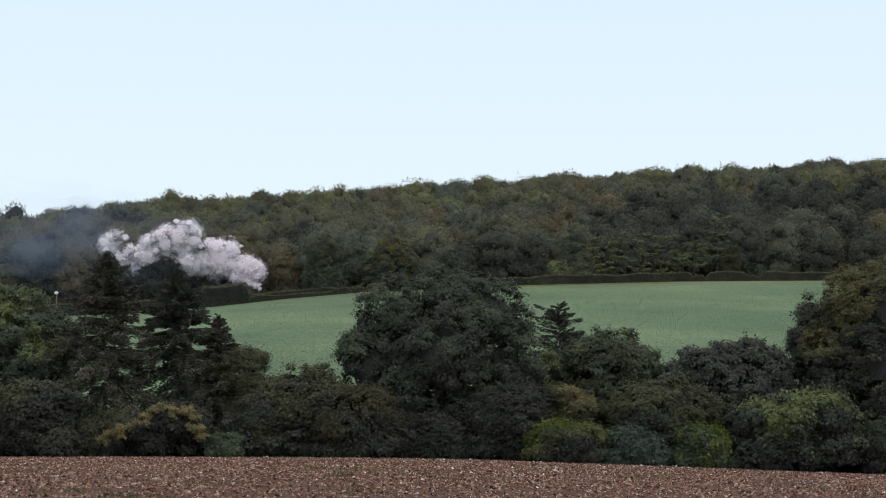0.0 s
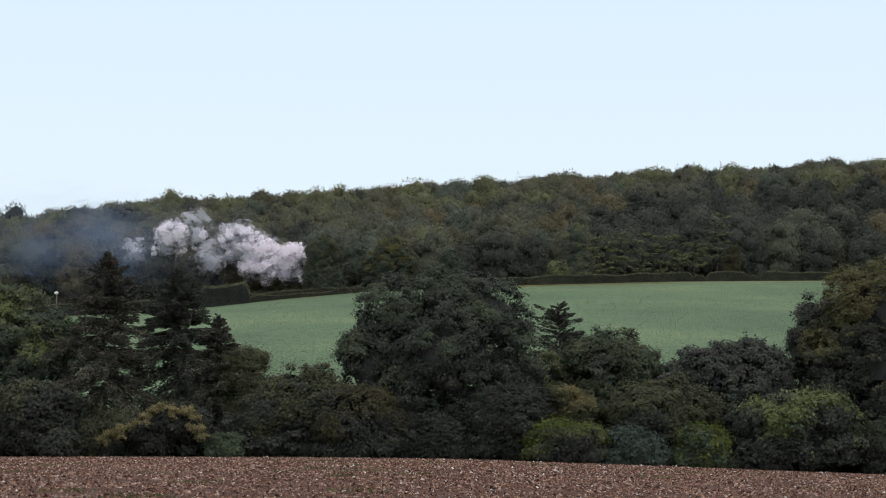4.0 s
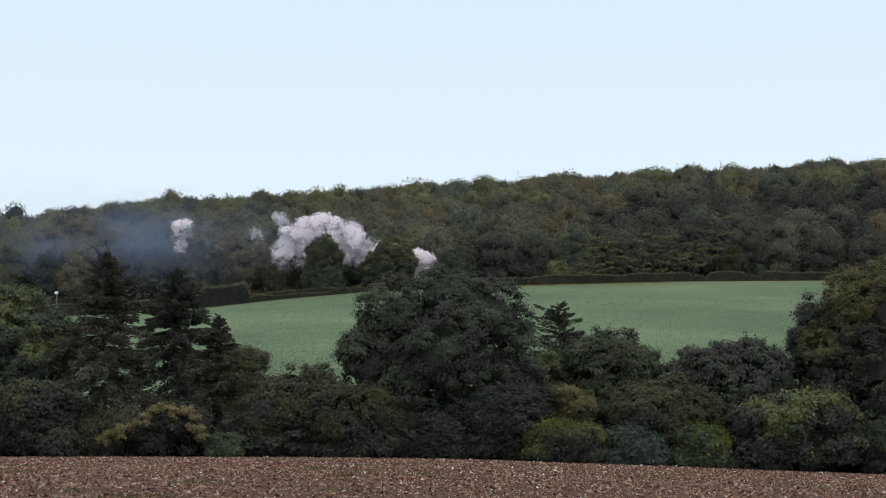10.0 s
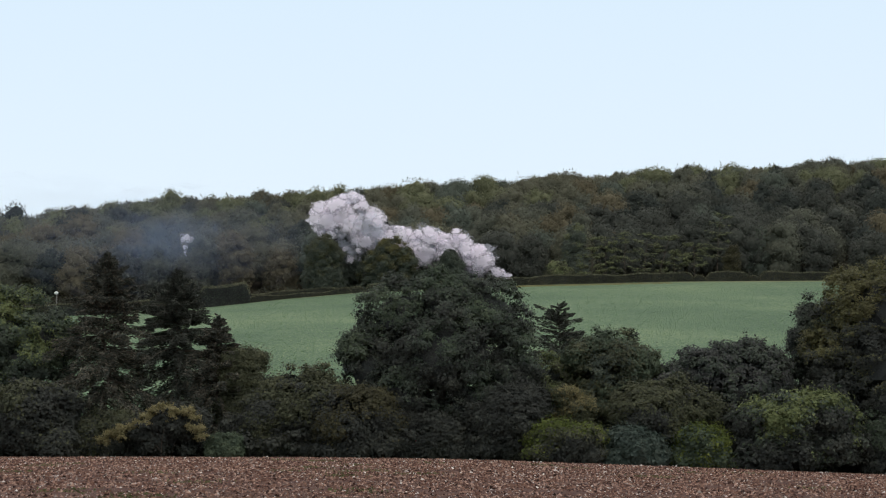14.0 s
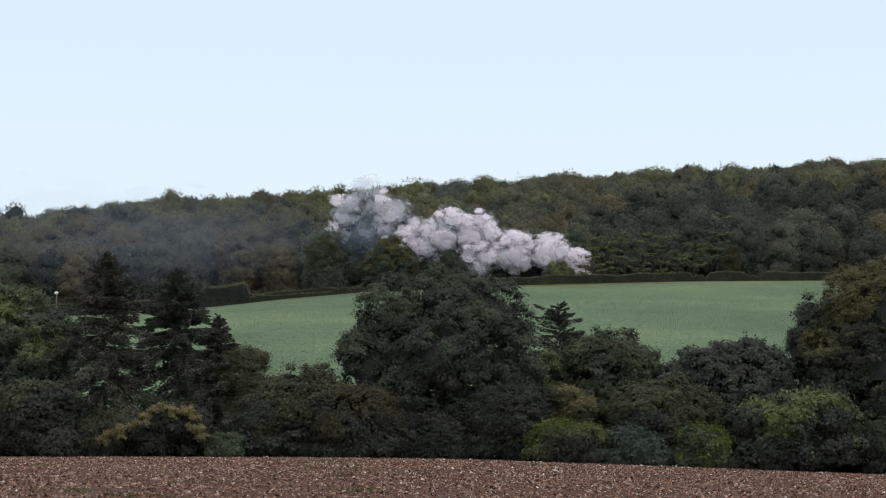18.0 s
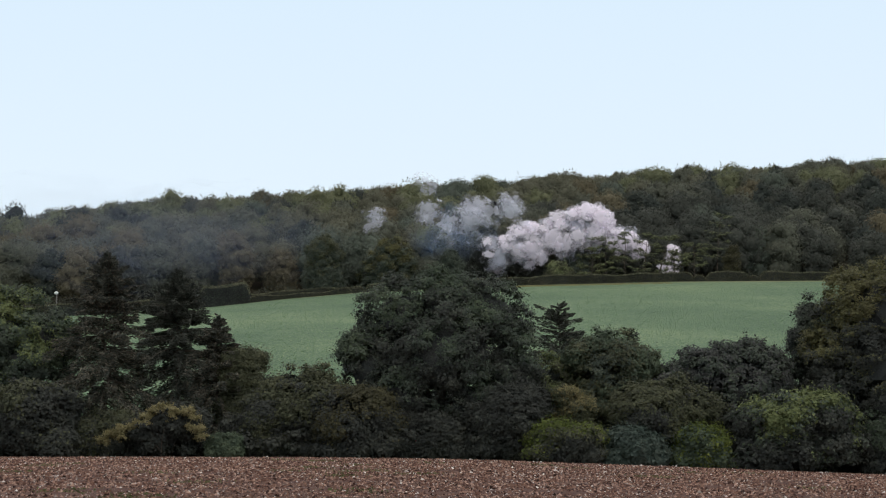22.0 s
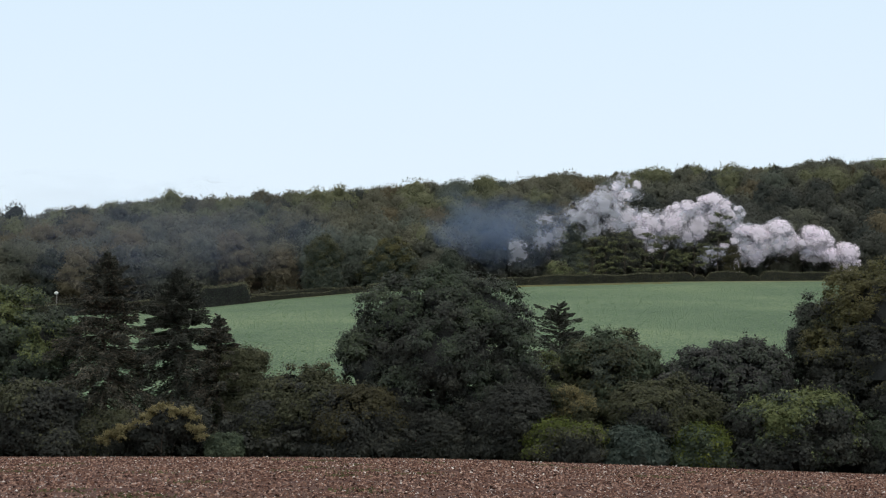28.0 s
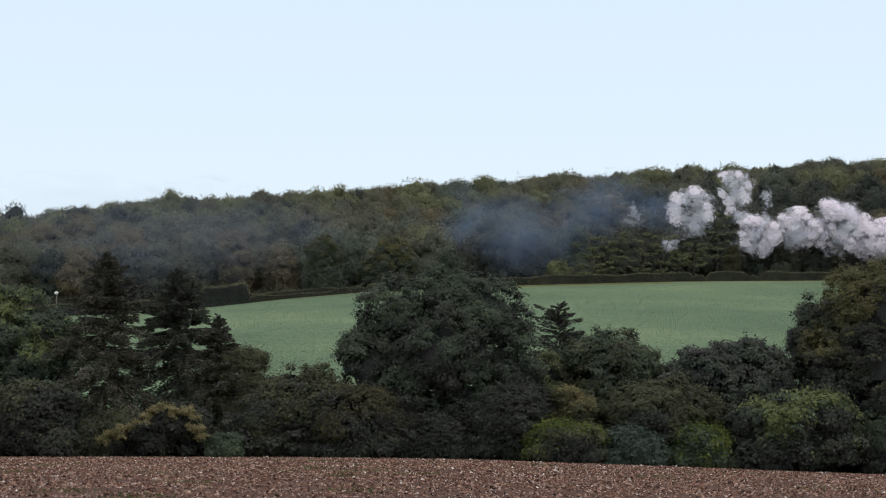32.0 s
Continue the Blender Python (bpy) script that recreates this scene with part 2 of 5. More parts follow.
def ground_z(x, y):
    near = -0.02 * (x + np.sqrt(x * x + 100.0)) - 0.012 * np.maximum(y - 116, 0)
    s = np.clip((y - 140) / 330.0, 0, 1)
    base = -0.02 * (x + np.sqrt(x * x + 100.0)) - 0.3
    field = base + (field_top(x) - base) * s * (1.12 - 0.12 * s)
    z = np.where(y < 140, near, field)
    b = np.clip((y - 473.5) / 4.0, 0, 1)
    bench = rail_z(x) - 0.35
    z = z * (1 - b) + bench * b
    w = np.clip((y - 493.0) / 147.0, 0, 1)
    hill = bench + (ridge_z(x) - bench) * (w ** 0.95)
    z = np.where(y > 493, hill, z)
    far = np.clip((y - 640) / 900.0, 0, 1)
    return z * (1 - far) + 35.0 * far


def gz(x, y):
    return float(ground_z(np.float64(x), np.float64(y)))


def link_mesh(name, verts, faces, mats, parent=None, mat_ids=None, smooth=False):
    me = bpy.data.meshes.new(name)
    n_v, k = len(verts), faces.shape[1]
    me.vertices.add(n_v)
    me.vertices.foreach_set("co", np.ascontiguousarray(verts, dtype=np.float32).ravel())
    me.loops.add(faces.size)
    me.loops.foreach_set("vertex_index", np.ascontiguousarray(faces, dtype=np.int32).ravel())
    me.polygons.add(len(faces))
    me.polygons.foreach_set("loop_start", np.arange(0, faces.size, k, dtype=np.int32))
    me.polygons.foreach_set("loop_total", np.full(len(faces), k, dtype=np.int32))
    if mat_ids is not None:
        me.polygons.foreach_set("material_index", np.ascontiguousarray(mat_ids, dtype=np.int32))
    me.polygons.foreach_set("use_smooth", np.full(len(faces), smooth))
    for m in (mats if isinstance(mats, (list, tuple)) else [mats]):
        me.materials.append(m)
    me.update(calc_edges=True)
    ob = new(name, me)
    if parent is not None:
        ob.parent = parent
    return ob


def part(name, bm, material, parent, label="", smooth=False):
    me = bpy.data.meshes.new(name)
    if smooth:
        for f in bm.faces:
            f.smooth = True
    bm.to_mesh(me)
    bm.free()
    me.materials.append(material)
    ob = new(name, me)
    ob.parent = parent
    if label:
        tagged(ob, label)
    return ob


def base(name, x, y, z, turn=0.0):
    ob = new(name)
    ob.empty_display_size = 0.2
    ob.matrix_world = pose(x, y, z, 0, 0, turn)
    return ob


# the ground sheet
def axis(points):
    out = []
    for (a, b, n) in points:
        out += list(np.linspace(a, b, n, endpoint=False))
    return np.array(out + [points[-1][1]])


gx = axis([(-4200, -420, 8), (-420, -140, 28), (-140, -45, 38), (-45, 45, 70), (45, 140, 38), (140, 420, 28), (420, 4200, 8)])
gy = axis([(-900, 20, 10), (20, 118, 80), (118, 140, 12), (140, 470, 90), (470, 496, 26), (496, 660, 42), (660, 1600, 16), (1600, 4600, 6)])
GX, GY = np.meshgrid(gx, gy)
GZ = ground_z(GX, GY)
rng = np.random.default_rng(5)
tilth = (GY < 116) & (GY > 20) & (np.abs(GX) < 46)
GZ = GZ + np.where(tilth, rng.normal(0, 0.022, GZ.shape) + 0.018 * np.sin(GY * 8.3 + 0.05 * GX), 0)
nx, ny = len(gx), len(gy)
ii = np.arange(nx * ny).reshape(ny, nx)
gf = np.stack([ii[:-1, :-1], ii[:-1, 1:], ii[1:, 1:], ii[1:, :-1]], -1).reshape(-1, 4)
cy = (GY[:-1, :-1] + GY[1:, 1:]).ravel() / 2
gm = np.select([cy < 113.2, cy < 141, cy < 470.5, cy < 479, cy < 490], [0, 1, 2, 1, 3], 4)
gm = np.where(cy > 660, 2, gm)
gm = np.where((cy > 463.0) & (cy < 475.0), 5, gm)
ground = link_mesh("ground", np.stack([GX, GY, GZ], -1).reshape(-1, 3), gf,
                   [M_SOIL, M_TURF, M_CROP, M_BALLAST, M_FLOOR, M_MARGIN], None, gm, True)
tagged(ground, "ploughed brown field, green crop slope and wooded hillside", "ground", kind="structure")


# ---- leaves, clumps, trees ----
def leaf_quads(rng, centre, normal, size, aspect=0.62):
    """One bent diamond for each leaf spray, as four corners."""
    n = len(centre)
    normal = normal / np.maximum(np.linalg.norm(normal, axis=1, keepdims=True), 1e-6)
    ref = rng.normal(0, 1, (n, 3))
    u = np.cross(normal, ref)
    u /= np.maximum(np.linalg.norm(u, axis=1, keepdims=True), 1e-6)
    v = np.cross(normal, u)
    s = (size * 0.5)[:, None] if np.ndim(size) else size * 0.5
    bend = normal * s * 0.35
    a, c = centre + u * s - bend, centre - u * s - bend
    b, d = centre + v * s * aspect, centre - v * s * aspect
    return np.stack([a, b, c, d], 1).reshape(-1, 3)


def tri_faces(n, start=0):
    q = np.arange(n * 4, dtype=np.int32).reshape(n, 4) + start
    return np.concatenate([q[:, [0, 1, 2]], q[:, [0, 2, 3]]])


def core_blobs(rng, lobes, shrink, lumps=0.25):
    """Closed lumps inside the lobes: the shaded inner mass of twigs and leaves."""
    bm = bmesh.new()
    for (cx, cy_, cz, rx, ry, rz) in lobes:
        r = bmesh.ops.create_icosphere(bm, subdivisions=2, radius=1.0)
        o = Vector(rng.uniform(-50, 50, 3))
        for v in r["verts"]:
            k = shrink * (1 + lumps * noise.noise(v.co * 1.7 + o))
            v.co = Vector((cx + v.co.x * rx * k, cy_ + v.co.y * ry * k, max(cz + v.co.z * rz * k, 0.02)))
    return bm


def leaf_tris(rng, centre, normal, size, aspect=0.75):
    """One pointed leaf spray for each place, as three corners."""
    return leaf_quads(rng, centre, normal, size, aspect).reshape(-1, 4, 3)[:, [0, 1, 3]].reshape(-1, 3)


def quad_faces(n):
    return np.arange(n * 4, dtype=np.int32).reshape(n, 4)


def unit(rng, n, up=0.0):
    d = rng.normal(0, 1, (n, 3))
    d[:, 2] += up
    return d / np.linalg.norm(d, axis=1, keepdims=True)


def clumps_in(rng, lobes, per_m2, low=-0.75):
    """Clump centres on the boughs of a set of ellipsoid lobes (cx, cy, cz, rx, ry, rz), and the way each one faces."""
    out, face = [], []
    for (cx, cy_, cz, rx, ry, rz) in lobes:
        area = 4 * math.pi * ((rx * ry) ** 1.6 + (rx * rz) ** 1.6 + (ry * rz) ** 1.6) ** (1 / 1.6) / 3 ** (1 / 1.6)
        rb = min(max(0.34 * (rx + rz) / 2, 0.3), 1.05)
        nb = max(6, int(area * 1.75 / (math.pi * rb * rb)))
        d = unit(rng, nb)
        d = d[(d[:, 2] > low) & ((d[:, 1] < 0.35) | (rng.random(nb) < 0.45))]
        if not len(d):
            continue
        rad = rb * rng.uniform(0.65, 1.3, len(d))
        bough = np.array([cx, cy_, cz]) + d * np.maximum(np.array([rx, ry, rz]) - rad[:, None] * 0.8, 0.1) * rng.uniform(0.8, 1.12, (len(d), 1))
        m = max(3, int(area * per_m2 * 0.95 / len(d)))
        e = unit(rng, m * len(d)) + np.repeat(d, m, 0) * 0.9 + np.array([0, -0.15, 0.25])
        e /= np.linalg.norm(e, axis=1, keepdims=True)
        reach = np.repeat(rad, m)[:, None] * rng.uniform(0.55, 1.0, (len(e), 1)) * np.array([1.1, 1.1, 0.85])
        out.append(np.repeat(bough, m, 0) + e * reach)
        face.append(e * 0.65 + np.repeat(d, m, 0) * 0.45)
    return np.concatenate(out), np.concatenate(face)


BALL = bmesh.new()
bmesh.ops.create_icosphere(BALL, subdivisions=1, radius=1.0)
BALL.verts.index_update()
BALL_V, BALL_F = np.array([v.co[:] for v in BALL.verts]), np.array([[v.index for v in f.verts] for f in BALL.faces])
BALL.free()


def clump_mesh(rng, centres, radius, count, size, up=0.7, flat=0.75, loose=0.45, body=0.45, floor=None, face=None):
    """Clumps of foliage: a lumpy body each, feathered with leaf sprays. Returns corners, triangles and each one's clump."""
    k = len(centres)
    rad = radius * rng.uniform(0.6, 1.3, k)
    bodies = BALL_V[None] * rng.uniform(0.72, 1.18, (k, len(BALL_V), 1)) * rad[:, None, None] * body * np.array([1, 1, flat]) + centres[:, None]
    d = unit(rng, k * count, up)
    c = np.repeat(centres, count, 0)
    pos = c + d * (np.repeat(rad, count) * (rng.uniform(0.12, 1.6, k * count) ** 0.5) * np.where(rng.random(k * count) < 0.12, 1.6, 1.0))[:, None] * np.array([1, 1, flat])
    facing = d if face is None else d * 0.45 + np.repeat(face, count, 0) * 0.9
    lv = leaf_tris(rng, pos, facing + rng.normal(0, loose * 0.7, d.shape) + np.array([0, -0.2, 0.22]), 1.2 * size * rng.uniform(0.6, 1.35, len(pos)))
    if floor is not None:
        bodies[:, :, 2] = np.maximum(bodies[:, :, 2], floor)
        lv[:, 2] = np.maximum(lv[:, 2], floor)
    nb = len(BALL_V)
    bf = (np.arange(k)[:, None, None] * nb + BALL_F[None]).reshape(-1, 3)
    who = np.concatenate([np.repeat(np.arange(k), len(BALL_F)), np.repeat(np.arange(k), count)])
    lf = np.arange(len(pos) * 3).reshape(-1, 3) + k * nb
    return np.concatenate([bodies.reshape(-1, 3), lv]), np.concatenate([bf, lf]), who


def tube(bm, pts, radii, sides=7):
    """A tapered limb along the points."""
    rings = []
    for i, (p, r) in enumerate(zip(pts, radii)):
        p = Vector(p)
        a = Vector(pts[max(i - 1, 0)])
        b = Vector(pts[min(i + 1, len(pts) - 1)])
        q = (b - a).to_track_quat("Z", "Y")
        rings.append([bm.verts.new(p + q @ Vector((math.cos(6.2832 * k / sides) * r, math.sin(6.2832 * k / sides) * r, 0)))
                      for k in range(sides)])
    for r0, r1 in zip(rings, rings[1:]):
        for k in range(sides):
            bm.faces.new((r0[k], r0[(k + 1) % sides], r1[(k + 1) % sides], r1[k]))
    bm.faces.new(rings[0][::-1])
    bm.faces.new(rings[-1])


def limb(rnd, name, p0, p1, r0, r1, parent, sag=0.15):
    bm = bmesh.new()
    p0, p1 = Vector(p0), Vector(p1)
    pts, n = [], 6
    ln = (p1 - p0).length
    for i in range(n):
        f = i / (n - 1)
        j = Vector((rnd.uniform(-1, 1), rnd.uniform(-1, 1), rnd.uniform(-1, 1))) * ln * 0.03 * (1 if 0 < i < n - 1 else 0)
        pts.append(p0.lerp(p1, f) + Vector((0, 0, ln * sag * math.sin(f * math.pi))) + j)
    tube(bm, pts, [r0 + (r1 - r0) * i / (n - 1) for i in range(n)])
    return part(name, bm, M_BARK, parent, smooth=True)


def broadleaf(name, x, y, lobes, mats, label, category="tree", density=0.8, radius=0.62, count=60, size=0.165, seed=1,
              trunk=0.28, stems=1, limbs=5, low=-0.75, up=0.7, core=0.74, body=0.27, shoots=0.4, lit_turned=1.5):
    """A tree or bush: trunk, limbs and a crown of leaf clumps over its lobes, in metres from its foot."""
    rnd, rg = random.Random(seed), np.random.default_rng(seed)
    ob = base(name, x, y, gz(x, y) - 0.05)
    top = max(l[2] for l in lobes)
    for s in range(stems):
        lean = rnd.uniform(-0.4, 0.4) + (s - (stems - 1) / 2) * 0.7
        limb(rnd, "trunk", ((s - (stems - 1) / 2) * 0.35, rnd.uniform(-0.2, 0.2), -0.1), (lean, rnd.uniform(-0.4, 0.4), top * 0.9), trunk, trunk * 0.3, ob, 0)
    for i in range(limbs):
        l = lobes[i % len(lobes)]
        h0 = l[2] * rnd.uniform(0.25, 0.55)
        end = (l[0] + rnd.uniform(-0.5, 0.5) * l[3], l[1] + rnd.uniform(-0.5, 0.5) * l[4], l[2] + rnd.uniform(-0.2, 0.4) * l[5])
        limb(rnd, "limb", (0, 0, max(h0, 0.15)), end, trunk * 0.5, trunk * 0.12, ob)
    cc, face = clumps_in(rg, lobes, density, low)
    cc, face = cc[cc[:, 2] > 0.1], face[cc[:, 2] > 0.1]
    verts, tris, who = clump_mesh(rg, cc, radius * 0.72, int(count * 0.85), size * 1.3, up, body=body * 1.4, floor=0.02, face=face)
    # leafy shoots that stand out of the crown
    n = int(len(cc) * shoots)
    at = rg.integers(0, len(cc), n)
    at = at[face[at][:, 2] > -0.2]
    n = len(at)
    ax = face[at] * 0.7 + np.array([0, -0.1, 0.55]) + rg.normal(0, 0.35, (n, 3))
    ax /= np.linalg.norm(ax, axis=1, keepdims=True)
    far = radius * rg.uniform(0.7, 1.9, n)
    steps = np.linspace(0.3, 1.0, 7)
    sp = cc[at][:, None] + ax[:, None] * (far[:, None] * steps)[:, :, None] - np.array([0, 0, 0.12]) * (steps ** 2)[None, :, None] * far[:, None, None]
    sp = sp.reshape(-1, 3) + rg.normal(0, size * 0.35, (n * 7, 3))
    sv = leaf_tris(rg, sp, rg.normal(0, 0.6, sp.shape) + np.array([0, -0.3, 0.7]), size * 1.1 * rg.uniform(0.6, 1.2, len(sp)))
    tris = np.concatenate([tris, np.arange(len(sp) * 3).reshape(-1, 3) + len(verts)])
    verts, who = np.concatenate([verts, sv]), np.concatenate([who, np.repeat(at, 7)])
    verts[:, 2] = np.maximum(verts[:, 2], 0.02)
    ids = None
    if len(mats) > 1:
        # tints pale with height: lit tops, shaded feet put into colour, with autumn turning
        f = np.sin(cc[:, 0] * 0.9 + seed) * np.cos(cc[:, 2] * 1.1 + seed * 2) + rg.normal(0, 0.3, len(cc)) + lit_turned * (cc[:, 2] / max(top, 0.1) - 0.62)
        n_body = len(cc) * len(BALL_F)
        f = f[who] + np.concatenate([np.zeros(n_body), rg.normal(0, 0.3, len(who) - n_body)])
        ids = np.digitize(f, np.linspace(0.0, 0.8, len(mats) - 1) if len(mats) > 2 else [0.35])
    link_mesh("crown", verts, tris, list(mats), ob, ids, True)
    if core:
        part("inner_foliage", core_blobs(rg, lobes, core * 0.8), F_INNER_SHADE, ob)
    tagged(ob, label, category)
    return ob


def sprays(rg, pos, axis, length, width):
    """A slim hanging twig spray for each place, along its axis."""
    n = len(pos)
    axis = axis / np.linalg.norm(axis, axis=1, keepdims=True)
    side = np.cross(axis, rg.normal(0, 1, (n, 3)))
    side /= np.linalg.norm(side, axis=1, keepdims=True)
    a, s = axis * (length * 0.5)[:, None], side * (width * 0.5)[:, None]
    return np.stack([pos - a, pos - a * 0.2 + s, pos + a, pos - a * 0.2 - s], 1).reshape(-1, 3)


def spruce(name, x, y, height, half, mats, label, seed=1, bare=0.08, droop=0.25, step=0.31, gap=0.0, category="tree", per=115, steep=1.5, thin=0.0):
    """A conifer: straight trunk, a pointed top and whorls of drooping boughs, each hung with needle sprays."""
    rnd, rg = random.Random(seed), np.random.default_rng(seed)
    ob = base(name, x, y, gz(x, y) - 0.05)
    limb(rnd, "trunk", (0, 0, -0.1), (0.1, 0, height * 0.985), 0.2 + height * 0.008, 0.02, ob, 0)
    h = height * bare
    while h < height - 0.08:
        f = (h - height * bare) / (height * (1 - bare))
        ln_max = half * min(1.0, ((height - h) / (steep * half)) ** 0.85) * (0.8 if f < 0.08 else 1) + 0.06
        n = rnd.randint(7, 9) if f < 0.9 else 6
        a0 = rnd.uniform(0, 6.28)
        for k in range(n):
            if rnd.random() < gap + thin * (1 - f):
                continue
            a = a0 + 6.283 * k / n + rnd.uniform(-0.35, 0.35)
            ln = ln_max * rnd.uniform(0.55, 1.25)
            d = Vector((math.cos(a), math.sin(a), 0))
            tip = d * ln + Vector((0, 0, ln * (0.55 * f * f - droop * (1 - f) + rnd.uniform(-0.24, 0.2))))
            up = Vector((0, 0, min(h + rnd.uniform(-1, 1) * step * (2.4 if f < 0.8 else 0.6), height - 0.05)))
            bm = bmesh.new()
            tube(bm, [up, up + tip * 0.55 + Vector((0, 0, 0.05 * ln)), up + tip], [0.03 + 0.012 * ln, 0.025, 0.008], 3)
            bmesh.ops.triangulate(bm, faces=bm.faces[:])
            bm.verts.index_update()
            wv = np.array([v.co[:] for v in bm.verts])
            wf = np.array([[v.index for v in q.verts] for q in bm.faces])
            bm.free()
            m = int(per * ln / 2.0) + 14
            t = rg.uniform(0.04, 1.05, m) ** 0.7
            out = np.array(d)
            side = np.array([-d.y, d.x, 0])
            sg = np.where(rg.random(m) < 0.5, -1.0, 1.0)
            w = sg * rg.uniform(0.02, 1, m) * ln * 0.26 * (1.08 - t)
            p = np.array(up) + t[:, None] * np.array(tip) + w[:, None] * side
            p[:, 2] += 0.05 * ln * np.sin(t * 3.14) - rg.uniform(0, 1, m) ** 1.3 * (0.16 + 0.24 * ln * (1 - f)) - np.abs(w) * 0.25
            ax = out[None] * 0.75 + (sg * 0.6)[:, None] * side + np.array([0, 0, -0.75 * (1 - f) + 0.35 * f]) + rg.normal(0, 0.3, (m, 3))
            nv = sprays(rg, p, ax, rg.uniform(0.24, 0.52, m) * (0.75 if f > 0.85 else 1), rg.uniform(0.06, 0.12, m))
            ids = np.concatenate([np.zeros(len(wf)), 1 + np.tile((rg.random(m) + (1 - f) * 0.4 > 0.8).astype(int) * (len(mats) - 1), 2)])
            link_mesh("bough", np.concatenate([wv, nv]), np.concatenate([wf, tri_faces(m, len(wv))]), [M_BARK, *mats], ob, ids)
        h += step * rnd.uniform(0.75, 1.2) * (0.62 if f > 0.7 else 1)
    tagged(ob, label, category)
    return ob


def pine(name, x, y, height, half, mats, label, seed=1, crown_from=0.35, size=0.4, category="tree", pads=12, lean=0.0, taper=0.7):
    """A pine with a bare trunk and flat, layered pads of needles on level limbs, with gaps between them."""
    rnd, rg = random.Random(seed), np.random.default_rng(seed)
    ob = base(name, x, y, gz(x, y) - 0.05)

    def stem(f):
        return np.array([lean * f ** 1.5, 0, height * f])

    for f0, f1 in ((-0.01, 0.35), (0.34, 0.68), (0.67, 0.97)):
        limb(rnd, "trunk", tuple(stem(max(f0, 0)) - (0, 0, 0.1)), tuple(stem(f1)), 0.24 - 0.18 * max(f0, 0), 0.24 - 0.18 * f1, ob, 0)
    cs, tips = [], []
    for i in range(pads):
        f = min(crown_from + (1 - crown_from) * (i + rnd.uniform(-0.4, 1.4)) / pads, 0.97)
        up = max(f - crown_from, 0) / (1 - crown_from)
        reach = half * (1.0 - taper * up ** 1.6) * rnd.choice((0.4, 0.7, 0.95, 1.2))
        a = (0 if i % 2 else math.pi) + rnd.uniform(-0.9, 0.9)
        out = np.array([math.cos(a), math.sin(a), 0.0])
        foot = stem(f)
        limb(rnd, "limb", tuple(foot - (0, 0, rnd.uniform(0.2, 0.8))), tuple(foot + out * reach * 0.85), 0.08, 0.03, ob, 0.05)
        # needles in flat sprays along the outer part of the limb, upturned at its tip
        k = rnd.randint(9, 15)
        q = 1.0 - rnd.uniform(0.45, 0.8) * rg.random(k)
        p = foot + out * (q * reach)[:, None] + rg.normal(0, 1, (k, 3)) * np.array([0.75, 0.6, 0.22])
        p[:, 2] += rnd.uniform(0.2, 1.5) * q ** 2 - rnd.uniform(0.1, 0.9)
        cs.append(p)
    head = stem(1.0)
    cs.append(head + rg.normal(0, 1, (7, 3)) * np.array([0.35 + half * 0.25 * (1 - taper), 0.4, 0.3]) - (0, 0, 0.5))
    cc = np.concatenate(cs)
    verts, tris, who = clump_mesh(rg, cc, 0.66, 30, size * 0.85, 0.6, 0.5, body=0.3)
    # pale tint on each pad's upper side, dark beneath: sky light in the colour
    mid = verts[tris].mean(1)[:, 2] - cc[who][:, 2]
    ids = np.where(mid > 0.02, 0, len(mats) - 1) if len(mats) > 1 else np.zeros(len(tris))
    ids = np.where(rg.random(len(tris)) < 0.35, rg.integers(0, len(mats), len(tris)), ids)
    link_mesh("needles", verts, tris, list(mats), ob, ids, True)
    tagged(ob, label, category)
    return ob


